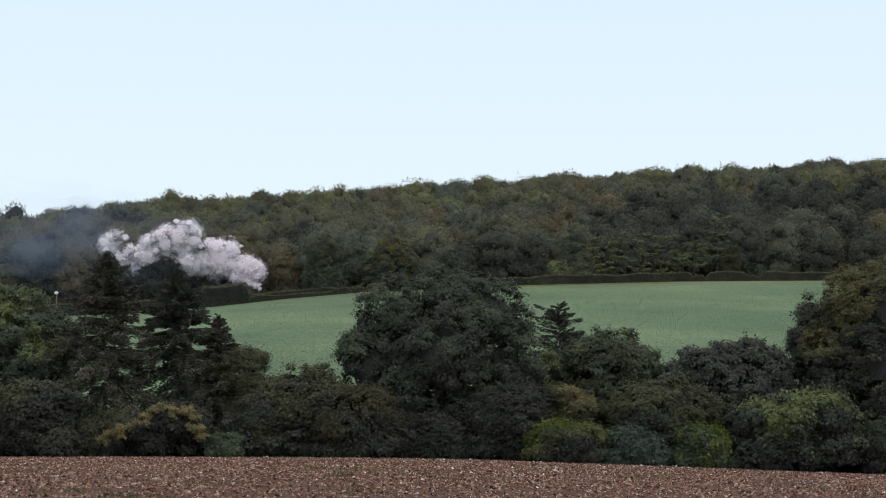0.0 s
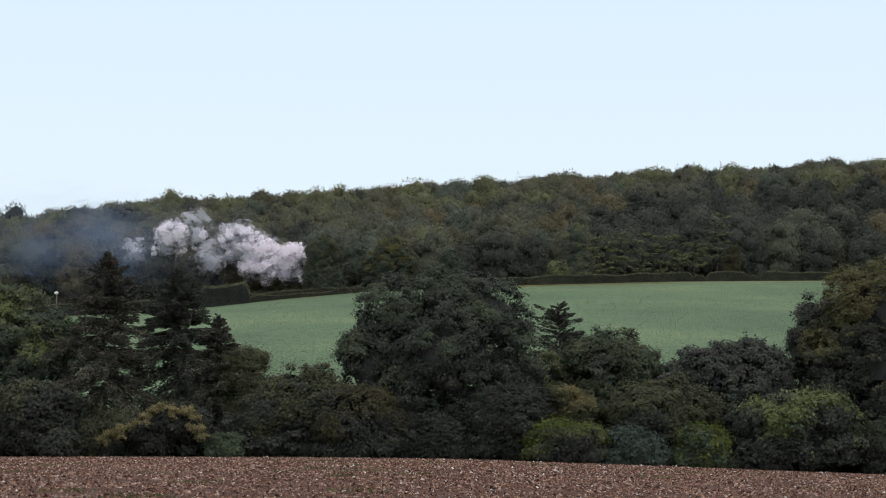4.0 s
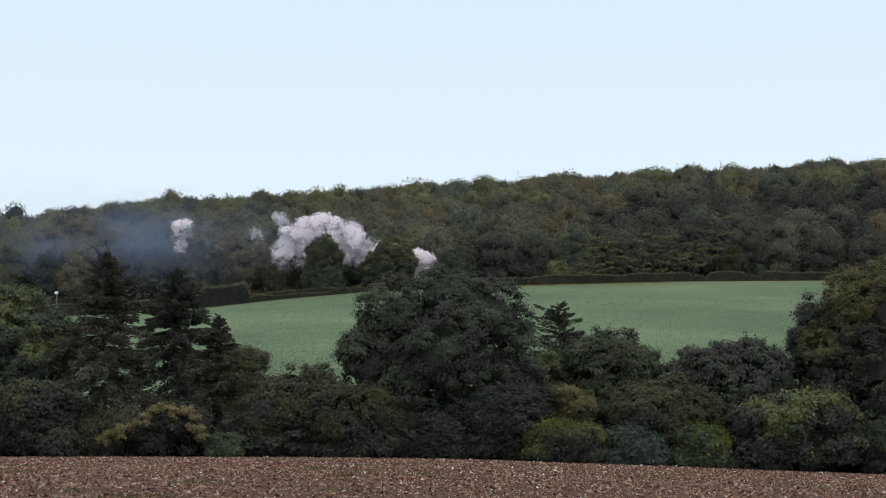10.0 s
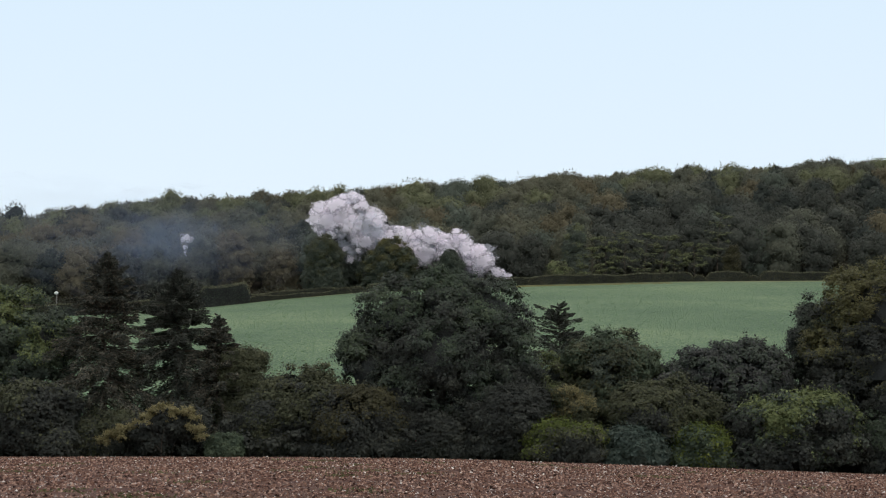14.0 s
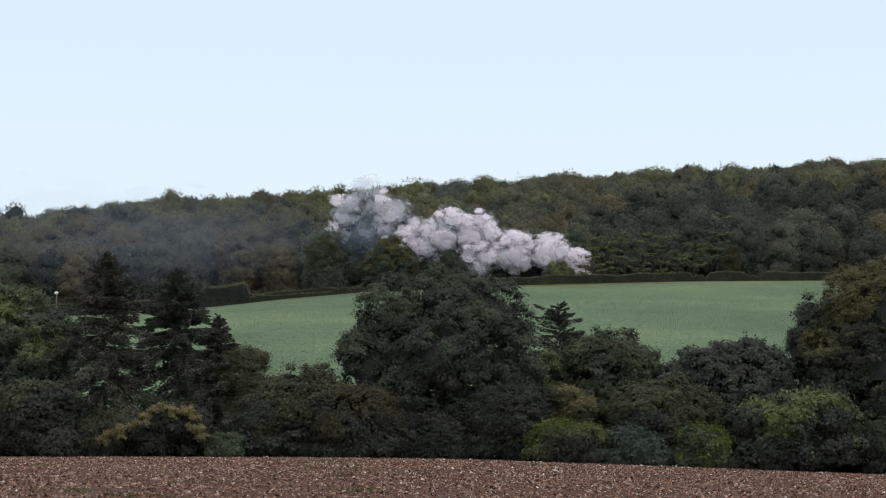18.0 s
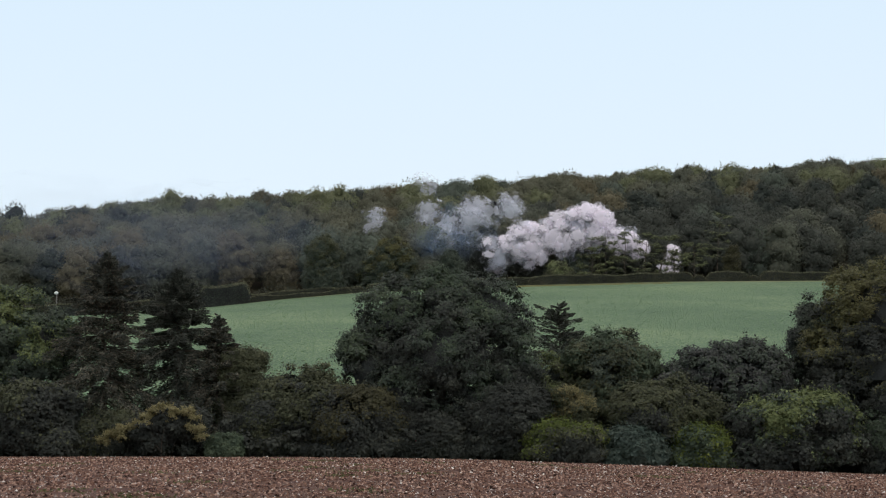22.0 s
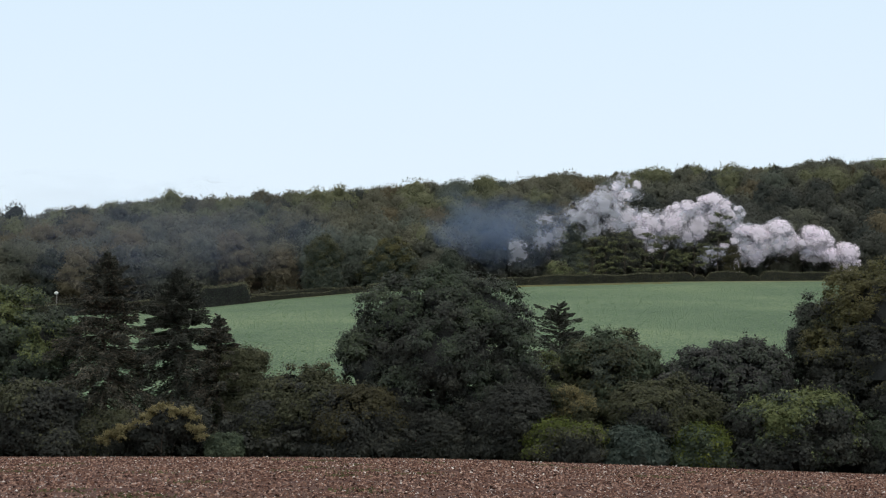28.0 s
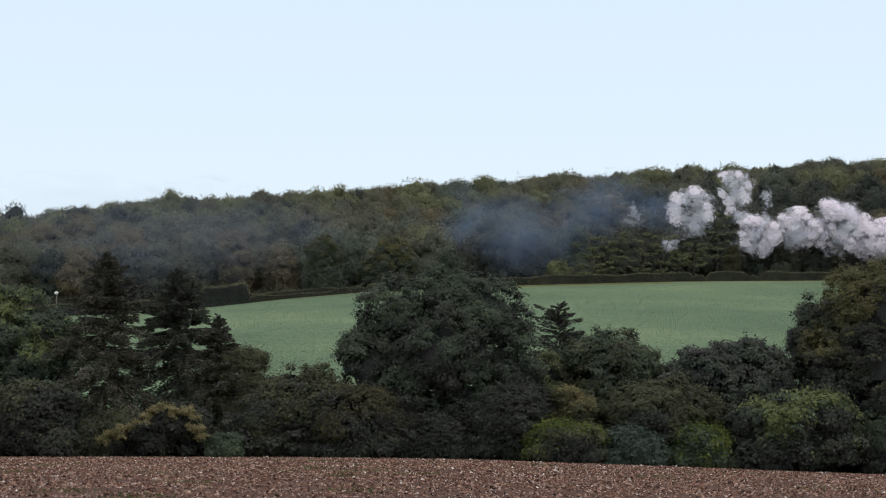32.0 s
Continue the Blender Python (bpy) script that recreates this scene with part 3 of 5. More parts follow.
def hedge(name, points, height, depth, mats, label, seed, size=0.34, per=26, rough=0.12, group="field hedges"):
    """A clipped hedge along a line of (x, y): a box of leaves with an uneven face and a woody base."""
    rg = np.random.default_rng(seed)
    x0, y0 = points[0]
    z0 = gz(x0, y0)
    ob = base(name, x0, y0, z0)
    ps = np.array(points, float)
    seg = np.linalg.norm(np.diff(ps, axis=0), axis=1)
    cum = np.concatenate([[0], np.cumsum(seg)])
    n = int(cum[-1] * (height * 1.4 + depth) * per)
    s = rg.uniform(0, cum[-1], n)
    px, py = np.interp(s, cum, ps[:, 0]), np.interp(s, cum, ps[:, 1])
    hh = height * (1 + rough * np.sin(s * 0.35 + seed) * np.sin(s * 0.13 + 1) + rg.normal(0, 0.02, n)) * np.clip(0.45 + 0.4 * np.minimum(s, cum[-1] - s), 0, 1)
    top = rg.random(n) < depth / (height * 2 + depth)
    off = np.where(top, rg.uniform(-0.5, 0.5, n), np.sign(rg.uniform(-0.75, 0.25, n)) * 0.5) * depth
    off = off + rg.normal(0, 0.07, n)
    zz = np.where(top, hh + rg.normal(0, 0.08, n), rg.uniform(0.02, 1.0, n) * hh)
    gzv = ground_z(px, py + off)
    pos = np.stack([px - x0, py + off - y0, gzv + zz - z0], 1)
    nrm = np.stack([rg.normal(0, 0.5, n), np.where(top, 0, np.sign(off)) + rg.normal(0, 0.4, n), np.where(top, 1.0, 0.35) + rg.normal(0, 0.3, n)], 1)
    verts = leaf_quads(rg, pos, nrm, size * rg.uniform(0.6, 1.3, n))
    # most leaves near the top get the pale tint: sky light painted on
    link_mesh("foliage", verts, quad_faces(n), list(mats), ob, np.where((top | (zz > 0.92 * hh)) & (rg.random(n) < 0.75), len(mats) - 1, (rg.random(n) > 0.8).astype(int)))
    # a dense woody core in the shade-dark tint, so that nothing shines through
    k = max(2, int(cum[-1] / 2.5))
    vs, fs = [], []
    for i in range(k + 1):
        d = cum[-1] * i / k
        cx, cyy = np.interp(d, cum, ps[:, 0]), np.interp(d, cum, ps[:, 1])
        g = gz(cx, cyy)
        h2 = height * 0.86 * (1 + rough * math.sin(d * 0.35 + seed) * math.sin(d * 0.13 + 1)) * min(1, 0.4 + 0.4 * min(d, cum[-1] - d))
        for dy, z in ((-0.36, -0.3), (0.36, -0.3), (0.3, h2), (-0.3, h2)):
            vs.append((cx - x0, cyy - y0 + dy * depth, g + z - z0))
        if i:
            a, b = (i - 1) * 4, i * 4
            fs += [(a + q, a + (q + 1) % 4, b + (q + 1) % 4, b + q) for q in range(4)]
    fs += [(3, 2, 1, 0), (k * 4, k * 4 + 1, k * 4 + 2, k * 4 + 3)]
    link_mesh("woody_core", np.array(vs), np.array(fs), F_INNER_SHADE, ob)
    tagged(ob, label, "hedge", group)
    return ob


def dome(seed, w, h, n=6, z_low=0.0, tall=1.0):
    """Lobes of a rounded crown w wide and h high, from z_low up."""
    r = random.Random(seed)
    hz = (h - z_low) / 2
    out = [(0, 0, z_low + hz, w * 0.41, w * 0.37, hz * 0.95)]
    for i in range(n):
        a = 6.283 * i / n + r.uniform(-0.5, 0.5)
        e = r.uniform(-0.35, 0.9)
        rr = math.sqrt(max(0.1, 1 - e * e))
        s = r.uniform(0.17, 0.26) * w
        out.append((math.cos(a) * rr * (w / 2 - s), math.sin(a) * rr * (w / 2 - s) * 0.8, z_low + hz + e * (hz - s * 0.8 * tall), s, s * 0.95, s * 0.85 * tall))
    out.append((0, 0, z_low + (h - z_low) * 0.3, w * 0.45, w * 0.36, (h - z_low) * 0.33))
    for i in range(3):
        out.append((w * (i - 1) * 0.28, -w * 0.12, z_low + (h - z_low) * r.uniform(0.14, 0.26), w * 0.22, w * 0.2, (h - z_low) * 0.24))
    return out


# ---- the tree belt at the field's far edge ----
broadleaf("broadleaf_tree", -35.0, 124, dome(11, 12.5, 14.1, 9, 1.0), [F_DARK, F_GREEN, F_LIME], "green broadleaf tree in early autumn leaf at the field edge", seed=11, density=1.3)
broadleaf("bush", -31.0, 115.5, dome(12, 8.4, 5.9, 7), [F_SHADE, F_SHADE, F_OLIVE], "dense dark green bush at the edge of ploughed ground", "bush", seed=12, trunk=0.12, stems=3, size=0.22, low=-0.95)
spruce("spruce", -26.6, 122, 16.2, 4.3, [F_NEEDLE, F_NEEDB], "tall dark spruce with thin brownish lower boughs", 21, 0.06, 0.5, thin=0.66, steep=1.9, step=0.34, per=120)
spruce("spruce", -21.4, 124, 15.1, 4.0, [F_NEEDLE], "tall dark spruce with drooping boughs", 22, 0.1, 0.5, thin=0.6, steep=1.7, step=0.34, per=120)
spruce("spruce", -17.8, 122, 11.2, 2.7, [F_NEEDLE, F_NEEDB], "slim young spruce beside a taller one", 23, 0.08, 0.45, thin=0.4, steep=2.1, step=0.34, per=110)
broadleaf("small_tree", -15.8, 122.5, dome(24, 4.2, 9.3, 7, 0.5), [F_OLIVE, F_OLIVE], "small olive-brown tree growing beside a spruce", seed=24, trunk=0.12, density=1.6)
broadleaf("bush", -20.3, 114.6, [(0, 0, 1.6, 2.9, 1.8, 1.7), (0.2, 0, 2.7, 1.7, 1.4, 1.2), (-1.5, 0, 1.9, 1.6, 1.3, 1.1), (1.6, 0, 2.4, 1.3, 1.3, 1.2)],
          [F_SHADE], "dark bush overgrown at the field edge", "bush", seed=25, trunk=0.08, stems=3, limbs=4, size=0.2, low=-0.95, core=0.45, density=1.2)
ARCH = [(-4.2, 1.0), (-3.7, 1.5), (-3.0, 1.8), (-2.3, 2.0), (-1.7, 2.2), (-1.1, 2.7), (-0.5, 3.2), (0.1, 3.45), (0.7, 3.2), (1.4, 3.15), (2.0, 3.15), (2.4, 2.6), (2.75, 1.9), (2.95, 1.3)]
broadleaf("climber", -20.5, 113.2, [(x, 0, z + 0.2, 0.42, 0.45, 0.27) for x, z in ARCH] + [(x * 0.94, -0.2, z - 0.35, 0.22, 0.3, 0.4) for x, z in ARCH[2:13:3]], [F_STRAW], "straw-coloured climbing plant in seed over a dark bush", "climber",
          seed=26, trunk=0.03, limbs=6, radius=0.3, count=24, size=0.11, density=4.2, core=0, body=0.3)
broadleaf("shrub", -16.0, 114.2, dome(27, 2.6, 1.8, 4), [F_GREEN], "small fresh green shrub at the field edge", "shrub", seed=27, trunk=0.04, stems=2, limbs=2, radius=0.35, size=0.18, density=2.5, low=-0.95)
broadleaf("bush", -25.0, 116.5, dome(28, 5.0, 3.6, 6), [F_SHADE, F_OLIVE], "low dark bush under spruces", "bush", seed=28, trunk=0.07, stems=2, limbs=3, low=-0.95)
broadleaf("bush", -14.0, 117.5, dome(29, 5.0, 4.6, 6), [F_SHADE, F_OLIVE], "dark understorey bush below small trees", "bush", seed=29, trunk=0.07, stems=2, limbs=3, low=-0.95)
broadleaf("small_tree", -10.4, 119, dome(31, 8.2, 7.4, 8), [F_SHADE, F_OLIVE, F_OLIVE], "brownish-green hawthorn tree turning in autumn", seed=31, trunk=0.15, stems=2, size=0.2, low=-0.95)
broadleaf("bush", -6.2, 116.2, dome(32, 6.8, 5.4, 7), [F_SHADE, F_BROWN], "russet and olive hawthorn bush before a large tree", "bush", seed=32, trunk=0.1, stems=3, size=0.19, low=-0.95)
BIG = [(0, 0, 8.3, 6.4, 5.6, 5.4), (-3.2, 0, 11.0, 3.5, 3.4, 3.2), (0.2, 0, 12.0, 3.2, 3.2, 2.9), (3.2, 0, 11.2, 3.5, 3.4, 3.3), (-5.2, 0, 6.6, 2.8, 3.0, 3.4),
       (5.2, 0, 7.2, 2.7, 3.0, 3.6), (-3.2, -2.5, 4.2, 3.2, 3.0, 2.8), (3.0, -2.5, 4.0, 3.4, 3.0, 2.8), (0, -3.5, 7.5, 3.6, 2.6, 3.4), (-6.4, 0, 8.4, 1.6, 1.8, 1.7)]
broadleaf("large_tree", -0.1, 121, BIG, [F_SHADE, F_DARK, F_DARK, F_GREEN], "large spreading dark green broadleaf tree in full leaf", seed=33, trunk=0.45, limbs=10, density=1.15, radius=0.72, count=70, size=0.17)
spruce("fir_tree", 9.9, 131, 13.4, 3.7, [F_NEEDLE], "dark fir with a ragged top behind other trees", 41, 0.3, -0.25, step=0.5, gap=0.15, steep=1.35, per=80)
broadleaf("small_tree", 9.1, 124.5, dome(42, 4.8, 10.0, 7, 1.0), [F_GREEN, F_LIME, F_OLIVE], "light green small tree with thin foliage", seed=42, trunk=0.12, density=1.3)
broadleaf("small_tree", 13.5, 123.5, dome(43, 8.4, 11.0, 9, 0.3), [F_DARK, F_OLIVE, F_GREEN], "rounded olive-green tree with fine foliage", seed=43, trunk=0.16, size=0.2)
broadleaf("dry_shrub", 9.6, 117.2, dome(44, 4.0, 6.0, 5, 1.0), [F_OLIVE, F_STRAW], "thin straw-coloured shrub with bare twigs", "shrub", seed=44, trunk=0.06, stems=4, limbs=14, density=0.8, radius=0.35, count=16, size=0.14, core=0, body=0.25)
broadleaf("bush", 9.0, 114.2, dome(45, 6.0, 3.1, 7), [F_SHADE, F_OLIVE, F_YELL], "yellow-green bush with a rounded top", "bush", seed=45, trunk=0.06, stems=3, limbs=4, size=0.19, low=-0.95, radius=0.5, density=1.4)
broadleaf("bush", 14.0, 114.2, dome(46, 4.9, 2.8, 6), [F_BLUE], "blue-green elder bush at the field edge", "bush", seed=46, trunk=0.06, stems=3, limbs=4, size=0.22, low=-0.95, radius=0.5, density=1.4)
broadleaf("small_tree", 16.7, 117.2, dome(47, 9.2, 6.9, 9), [F_SHADE, F_OLIVE, F_OLIVE], "low brownish-olive hawthorn with drooping twigs", seed=47, trunk=0.12, stems=2, size=0.18, low=-0.95)
broadleaf("broadleaf_tree", 22.6, 122.5, dome(48, 12.5, 10.6, 10, 0.3), [F_GREY, F_DARK, F_GREY], "dark grey-green willow-like tree with dull foliage", seed=48, trunk=0.22, stems=2, size=0.22, density=1.4)
broadleaf("shrub", 18.9, 114.4, dome(49, 4.4, 3.3, 6), [F_GREEN, F_YELL, F_YELL], "bright yellow-green shrub at the field edge", "shrub", seed=49, trunk=0.05, stems=3, limbs=3, size=0.2, low=-0.95, radius=0.5, density=1.4)
broadleaf("bush", 25.8, 115, dome(50, 9.9, 6.3, 9), [F_SHADE, F_SHADE, F_DARK, F_GREEN, F_LIME], "large green bramble and hazel bush", "bush", seed=50, trunk=0.1, stems=4, size=0.21, low=-0.95)
broadleaf("broadleaf_tree", 35.2, 121.5, dome(51, 15.2, 17.2, 11, 0.5), [F_SHADE, F_SHADE, F_OLIVE, F_GOLD], "broad olive tree with golden-brown autumn top", seed=51, trunk=0.32, limbs=8, density=1.4, lit_turned=3.2)
broadleaf("bush", 33.0, 114.8, dome(52, 4.6, 5.6, 6), [F_SHADE, F_GREEN], "green bush below a golden tree", "bush", seed=52, trunk=0.07, stems=2, limbs=3, low=-0.95)
broadleaf("bush", 5.0, 117.0, dome(53, 7.6, 6.0, 7), [F_SHADE], "low dark bush under a large tree", "bush", density=1.3, core=0.6, seed=53, trunk=0.07, stems=2, limbs=3, low=-0.95)
broadleaf("bush", -1.0, 117.2, dome(54, 7.0, 3.4, 6), [F_SHADE], "shaded bush under a large tree", "bush", density=1.3, core=0.6, seed=54, trunk=0.07, stems=2, limbs=3, low=-0.95)

broadleaf("bush", 1.2, 125.0, dome(58, 9.0, 5.6, 7), [F_SHADE, F_DARK], "dark bush behind the trunk of a large tree", "bush", density=1.2, seed=58, trunk=0.07, stems=2, limbs=3, low=-0.95)
broadleaf("small_tree", 29.4, 124.5, dome(57, 3.6, 14.0, 8, 0.6), [F_SHADE, F_DARK], "slim dark green tree beside a golden one", seed=57, trunk=0.12, density=1.3)

# thickets that close the belt near the ground
def thicket(name, x0, x1, y0, y1, height, count, mat, label, seed, size=0.24):
    rg = np.random.default_rng(seed)
    k = int((x1 - x0) * 3)
    cx, cy_ = rg.uniform(x0, x1, k), rg.uniform(y0, y1, k)
    ch = height * (0.55 + 0.45 * np.abs(np.sin(cx * 0.43 + seed) * np.cos(cx * 0.19))) * rg.uniform(0.7, 1.0, k)
    cz = rg.uniform(0.05, 1.0, k) * ch
    cc = np.stack([cx, cy_, ground_z(cx, cy_) + cz], 1)
    v, f, _ = clump_mesh(rg, np.repeat(cc, 2, 0) + rg.normal(0, 0.5, (2 * k, 3)), 0.6, count // (2 * k), size, 0.4)
    ob = link_mesh(name, v, f, mat, None, None, True)
    # its inside is closed with lumps in the shade-dark tint
    tagged(ob, label, "thicket", kind="stuff")
    bm = bmesh.new()
    n = int((x1 - x0) / 2.2)
    for i in range(n + 1):
        x = x0 + (x1 - x0) * i / n
        y = (y0 + y1) / 2 + 0.3
        r = bmesh.ops.create_icosphere(bm, subdivisions=2, radius=1.0)
        hh = height * (0.42 + 0.3 * abs(math.sin(x * 0.43 + seed) * math.cos(x * 0.19)))
        for q in r["verts"]:
            s = 1 + 0.3 * noise.noise(q.co * 1.5 + Vector((x, seed, 0)))
            q.co = Vector((x + q.co.x * 1.9 * s, y + q.co.y * (y1 - y0) * 0.4, gz(x, y) + max(-0.1, hh * 0.5 + q.co.z * s * hh * 0.55)))
    part("inner_growth", bm, F_INNER_SHADE, ob)
    return ob


thicket("undergrowth", -46, 46, 115.2, 117.6, 2.4, 40000, F_SHADE, "dark undergrowth of bramble and nettle below trees", 55, 0.32)
thicket("rear_thicket", -52, -28.5, 127, 130.5, 4.6, 6000, F_DARK, "dark scrub thicket behind a belt of trees", 56, 0.4)
thicket("rear_thicket", -18, 52, 127, 130.5, 4.6, 15000, F_DARK, "dark scrub thicket behind a belt of trees", 57, 0.4)

tub = base("plastic_tub", -2.1, 115.3, gz(-2.1, 115.3))
bm = bmesh.new()
tube(bm, [(0, 0, 1.05), (0, 0, 1.08), (0, 0, 1.42), (0, 0, 1.46)], [0.13, 0.16, 0.2, 0.22], 14)
part("tub_body", bm, M_PINK, tub, smooth=True)
bm = bmesh.new()
tube(bm, [(0, 0, -0.05), (0.02, 0, 1.05)], [0.05, 0.04], 8)
part("stake", bm, M_BARK, tub)
tagged(tub, "faded red plastic tub on a stake under a tree", "tub")

heap = base("sheeted_heap", 10.5, 113.4, gz(10.5, 113.4))
bm = bmesh.new()
bmesh.ops.create_icosphere(bm, subdivisions=3, radius=1.0)
for v in bm.verts:
    k = 1 + 0.22 * noise.noise(v.co * 2.2)
    v.co = Vector((v.co.x * 1.35 * k, v.co.y * 0.7 * k, max(v.co.z * 0.42 * k, -0.05)))
part("sheeting", bm, M_TARP, heap, smooth=True)
tagged(heap, "low heap under dark sheeting at the field edge", "heap")

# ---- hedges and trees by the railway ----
HEDGE_MATS = [F_HEDGE, F_OLIVE, F_SKYLIT]
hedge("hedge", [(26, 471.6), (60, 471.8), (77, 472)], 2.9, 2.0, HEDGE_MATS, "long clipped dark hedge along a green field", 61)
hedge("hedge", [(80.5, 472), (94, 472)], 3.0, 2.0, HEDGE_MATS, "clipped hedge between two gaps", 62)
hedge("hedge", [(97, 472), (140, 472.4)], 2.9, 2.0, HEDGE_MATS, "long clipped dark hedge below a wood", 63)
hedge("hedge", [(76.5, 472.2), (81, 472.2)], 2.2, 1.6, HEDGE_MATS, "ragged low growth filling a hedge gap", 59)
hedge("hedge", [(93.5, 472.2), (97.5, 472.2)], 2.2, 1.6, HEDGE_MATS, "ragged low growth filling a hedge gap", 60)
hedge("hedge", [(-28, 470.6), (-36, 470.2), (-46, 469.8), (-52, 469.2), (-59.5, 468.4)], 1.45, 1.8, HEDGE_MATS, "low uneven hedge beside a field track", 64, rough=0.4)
hedge("hedge", [(-74, 467), (-68, 467.4), (-58.6, 468.2)], 6.3, 4.0, [F_INNER_SHADE, F_DARK, F_SKYLIT], "tall thick dark green hedge at a field corner", 65, 0.4, 34, 0.04)
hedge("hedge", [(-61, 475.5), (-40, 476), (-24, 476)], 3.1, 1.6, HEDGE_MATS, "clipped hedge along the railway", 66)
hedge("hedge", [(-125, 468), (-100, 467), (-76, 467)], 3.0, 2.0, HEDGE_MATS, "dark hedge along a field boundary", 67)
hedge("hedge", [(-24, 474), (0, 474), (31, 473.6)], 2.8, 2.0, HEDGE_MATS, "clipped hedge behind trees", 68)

hedge("hedge", [(-112, 437), (-104, 437.5), (-92, 438.5)], 2.1, 2.2, [F_INNER_SHADE, F_DARK, F_DARK], "low dark hedge standing in a green crop", 69)

FAR = dict(radius=1.1, count=30, size=0.46, density=0.26, limbs=6)
broadleaf("railside_tree", -37.2, 480, dome(71, 12.8, 20.6, 8, 0.2), [F_DARK, F_OLIVE], "rounded dark green tree before the wood", seed=71, low=-0.95, **FAR)
broadleaf("railside_tree", -17.5, 480, [(0.5, 0, 10, 7.5, 5, 6.5), (2, 0, 14, 5.8, 4.5, 4.6), (-5, 0, 7.5, 4.2, 3.5, 4.2), (5.5, 0, 11, 3.8, 3.5, 4.4), (-3, 0, 3.0, 5.5, 4, 3.2), (4, 0, 4, 4, 4, 4)],
          [F_DARK, F_OLIVE, F_GOLD], "broad dark tree with a yellowish top before the wood", seed=72, low=-0.95, **FAR)
broadleaf("railside_tree", 2.4, 480, dome(73, 8.4, 14.8, 7, 0.2), [F_DARK], "small round dark tree by the railway", seed=73, low=-0.95, **FAR)
PM, PD = [F_PINE, F_PINE, F_OLIVE], [F_PINE, F_OLIVE, F_NEEDLE]
broadleaf("railside_tree", 42.6, 494, dome(70, 8.5, 23.0, 9, 4.0), [W_GREY, W_GREY, W_LIGHT], "tall pale grey-green tree at the wood's edge", seed=70, low=-0.95, **FAR)
broadleaf("shrub", 36.5, 478, dome(74, 9, 9.6, 6), [F_OLIVE, F_PINE], "spreading yellow-green shrub by the railway", "shrub", seed=74, low=-0.95, **FAR)
pine("pine", 46.4, 478, 14.0, 4.2, PM, "low yellow-green pine by the railway", 74, 0.12, pads=11, taper=0.4)
pine("pine", 50.8, 479, 17.0, 4.6, PM, "yellow-green pine with layered boughs", 75, 0.14, pads=13, taper=0.5)
pine("pine", 56.9, 480, 18.4, 3.9, PD, "dark slender pine with ragged boughs", 76, 0.2, pads=12, taper=0.5)
pine("pine", 62.4, 479, 18.0, 4.4, PD, "leaning dark pine with open boughs", 77, 0.3, pads=11, lean=1.8, taper=0.4)
pine("pine", 66.9, 480, 17.4, 3.8, PM, "leaning pine with a flat yellow-green top", 78, 0.3, pads=9, lean=4.4, taper=0.1)
pine("pine", 72.4, 481, 12.0, 3.0, PD, "short thin pine between larger ones", 82, 0.4, pads=6, taper=0.3)
pine("pine", 78.3, 479, 14.8, 4.2, PM, "flat-topped pine on a bare trunk", 79, 0.45, pads=9, taper=0.25)
pine("pine", 85.6, 480, 24.0, 4.8, PD, "tall dark pine standing above the others", 80, 0.38, pads=13, lean=1.4, taper=0.6)
broadleaf("bare_tree", 90.3, 480, dome(81, 5.6, 14.3, 7, 5), [F_BROWN], "thin tree nearly bare of leaves", seed=81, limbs=18, radius=0.8, count=4, size=0.3, density=0.14, trunk=0.15, core=0, body=0.05, shoots=0.2)

post = base("lamp_post", -119.4, 476, gz(-119.4, 476))
bm = bmesh.new()
tube(bm, [(0, 0, -0.2), (0, 0, 2.4), (0, 0, 5.0)], [0.16, 0.14, 0.12], 10)
part("pole", bm, M_BALLAST, post, smooth=True)
bm = bmesh.new()
bmesh.ops.create_uvsphere(bm, u_segments=14, v_segments=8, radius=1.0)
bmesh.ops.scale(bm, vec=(0.7, 0.4, 0.5), verts=bm.verts)
bmesh.ops.translate(bm, vec=(-0.2, 0, 5.3), verts=bm.verts)
part("lamp_head", bm, M_WHITE, post, "rounded white lamp head", True)
tagged(post, "pale post with a white head beside the railway", "post")

# ---- the wood on the hillside ----
WOOD = [W_GREEN, W_OLIVE, W_BROWN, W_LIGHT, W_GREY, W_DARK, W_SHADED]


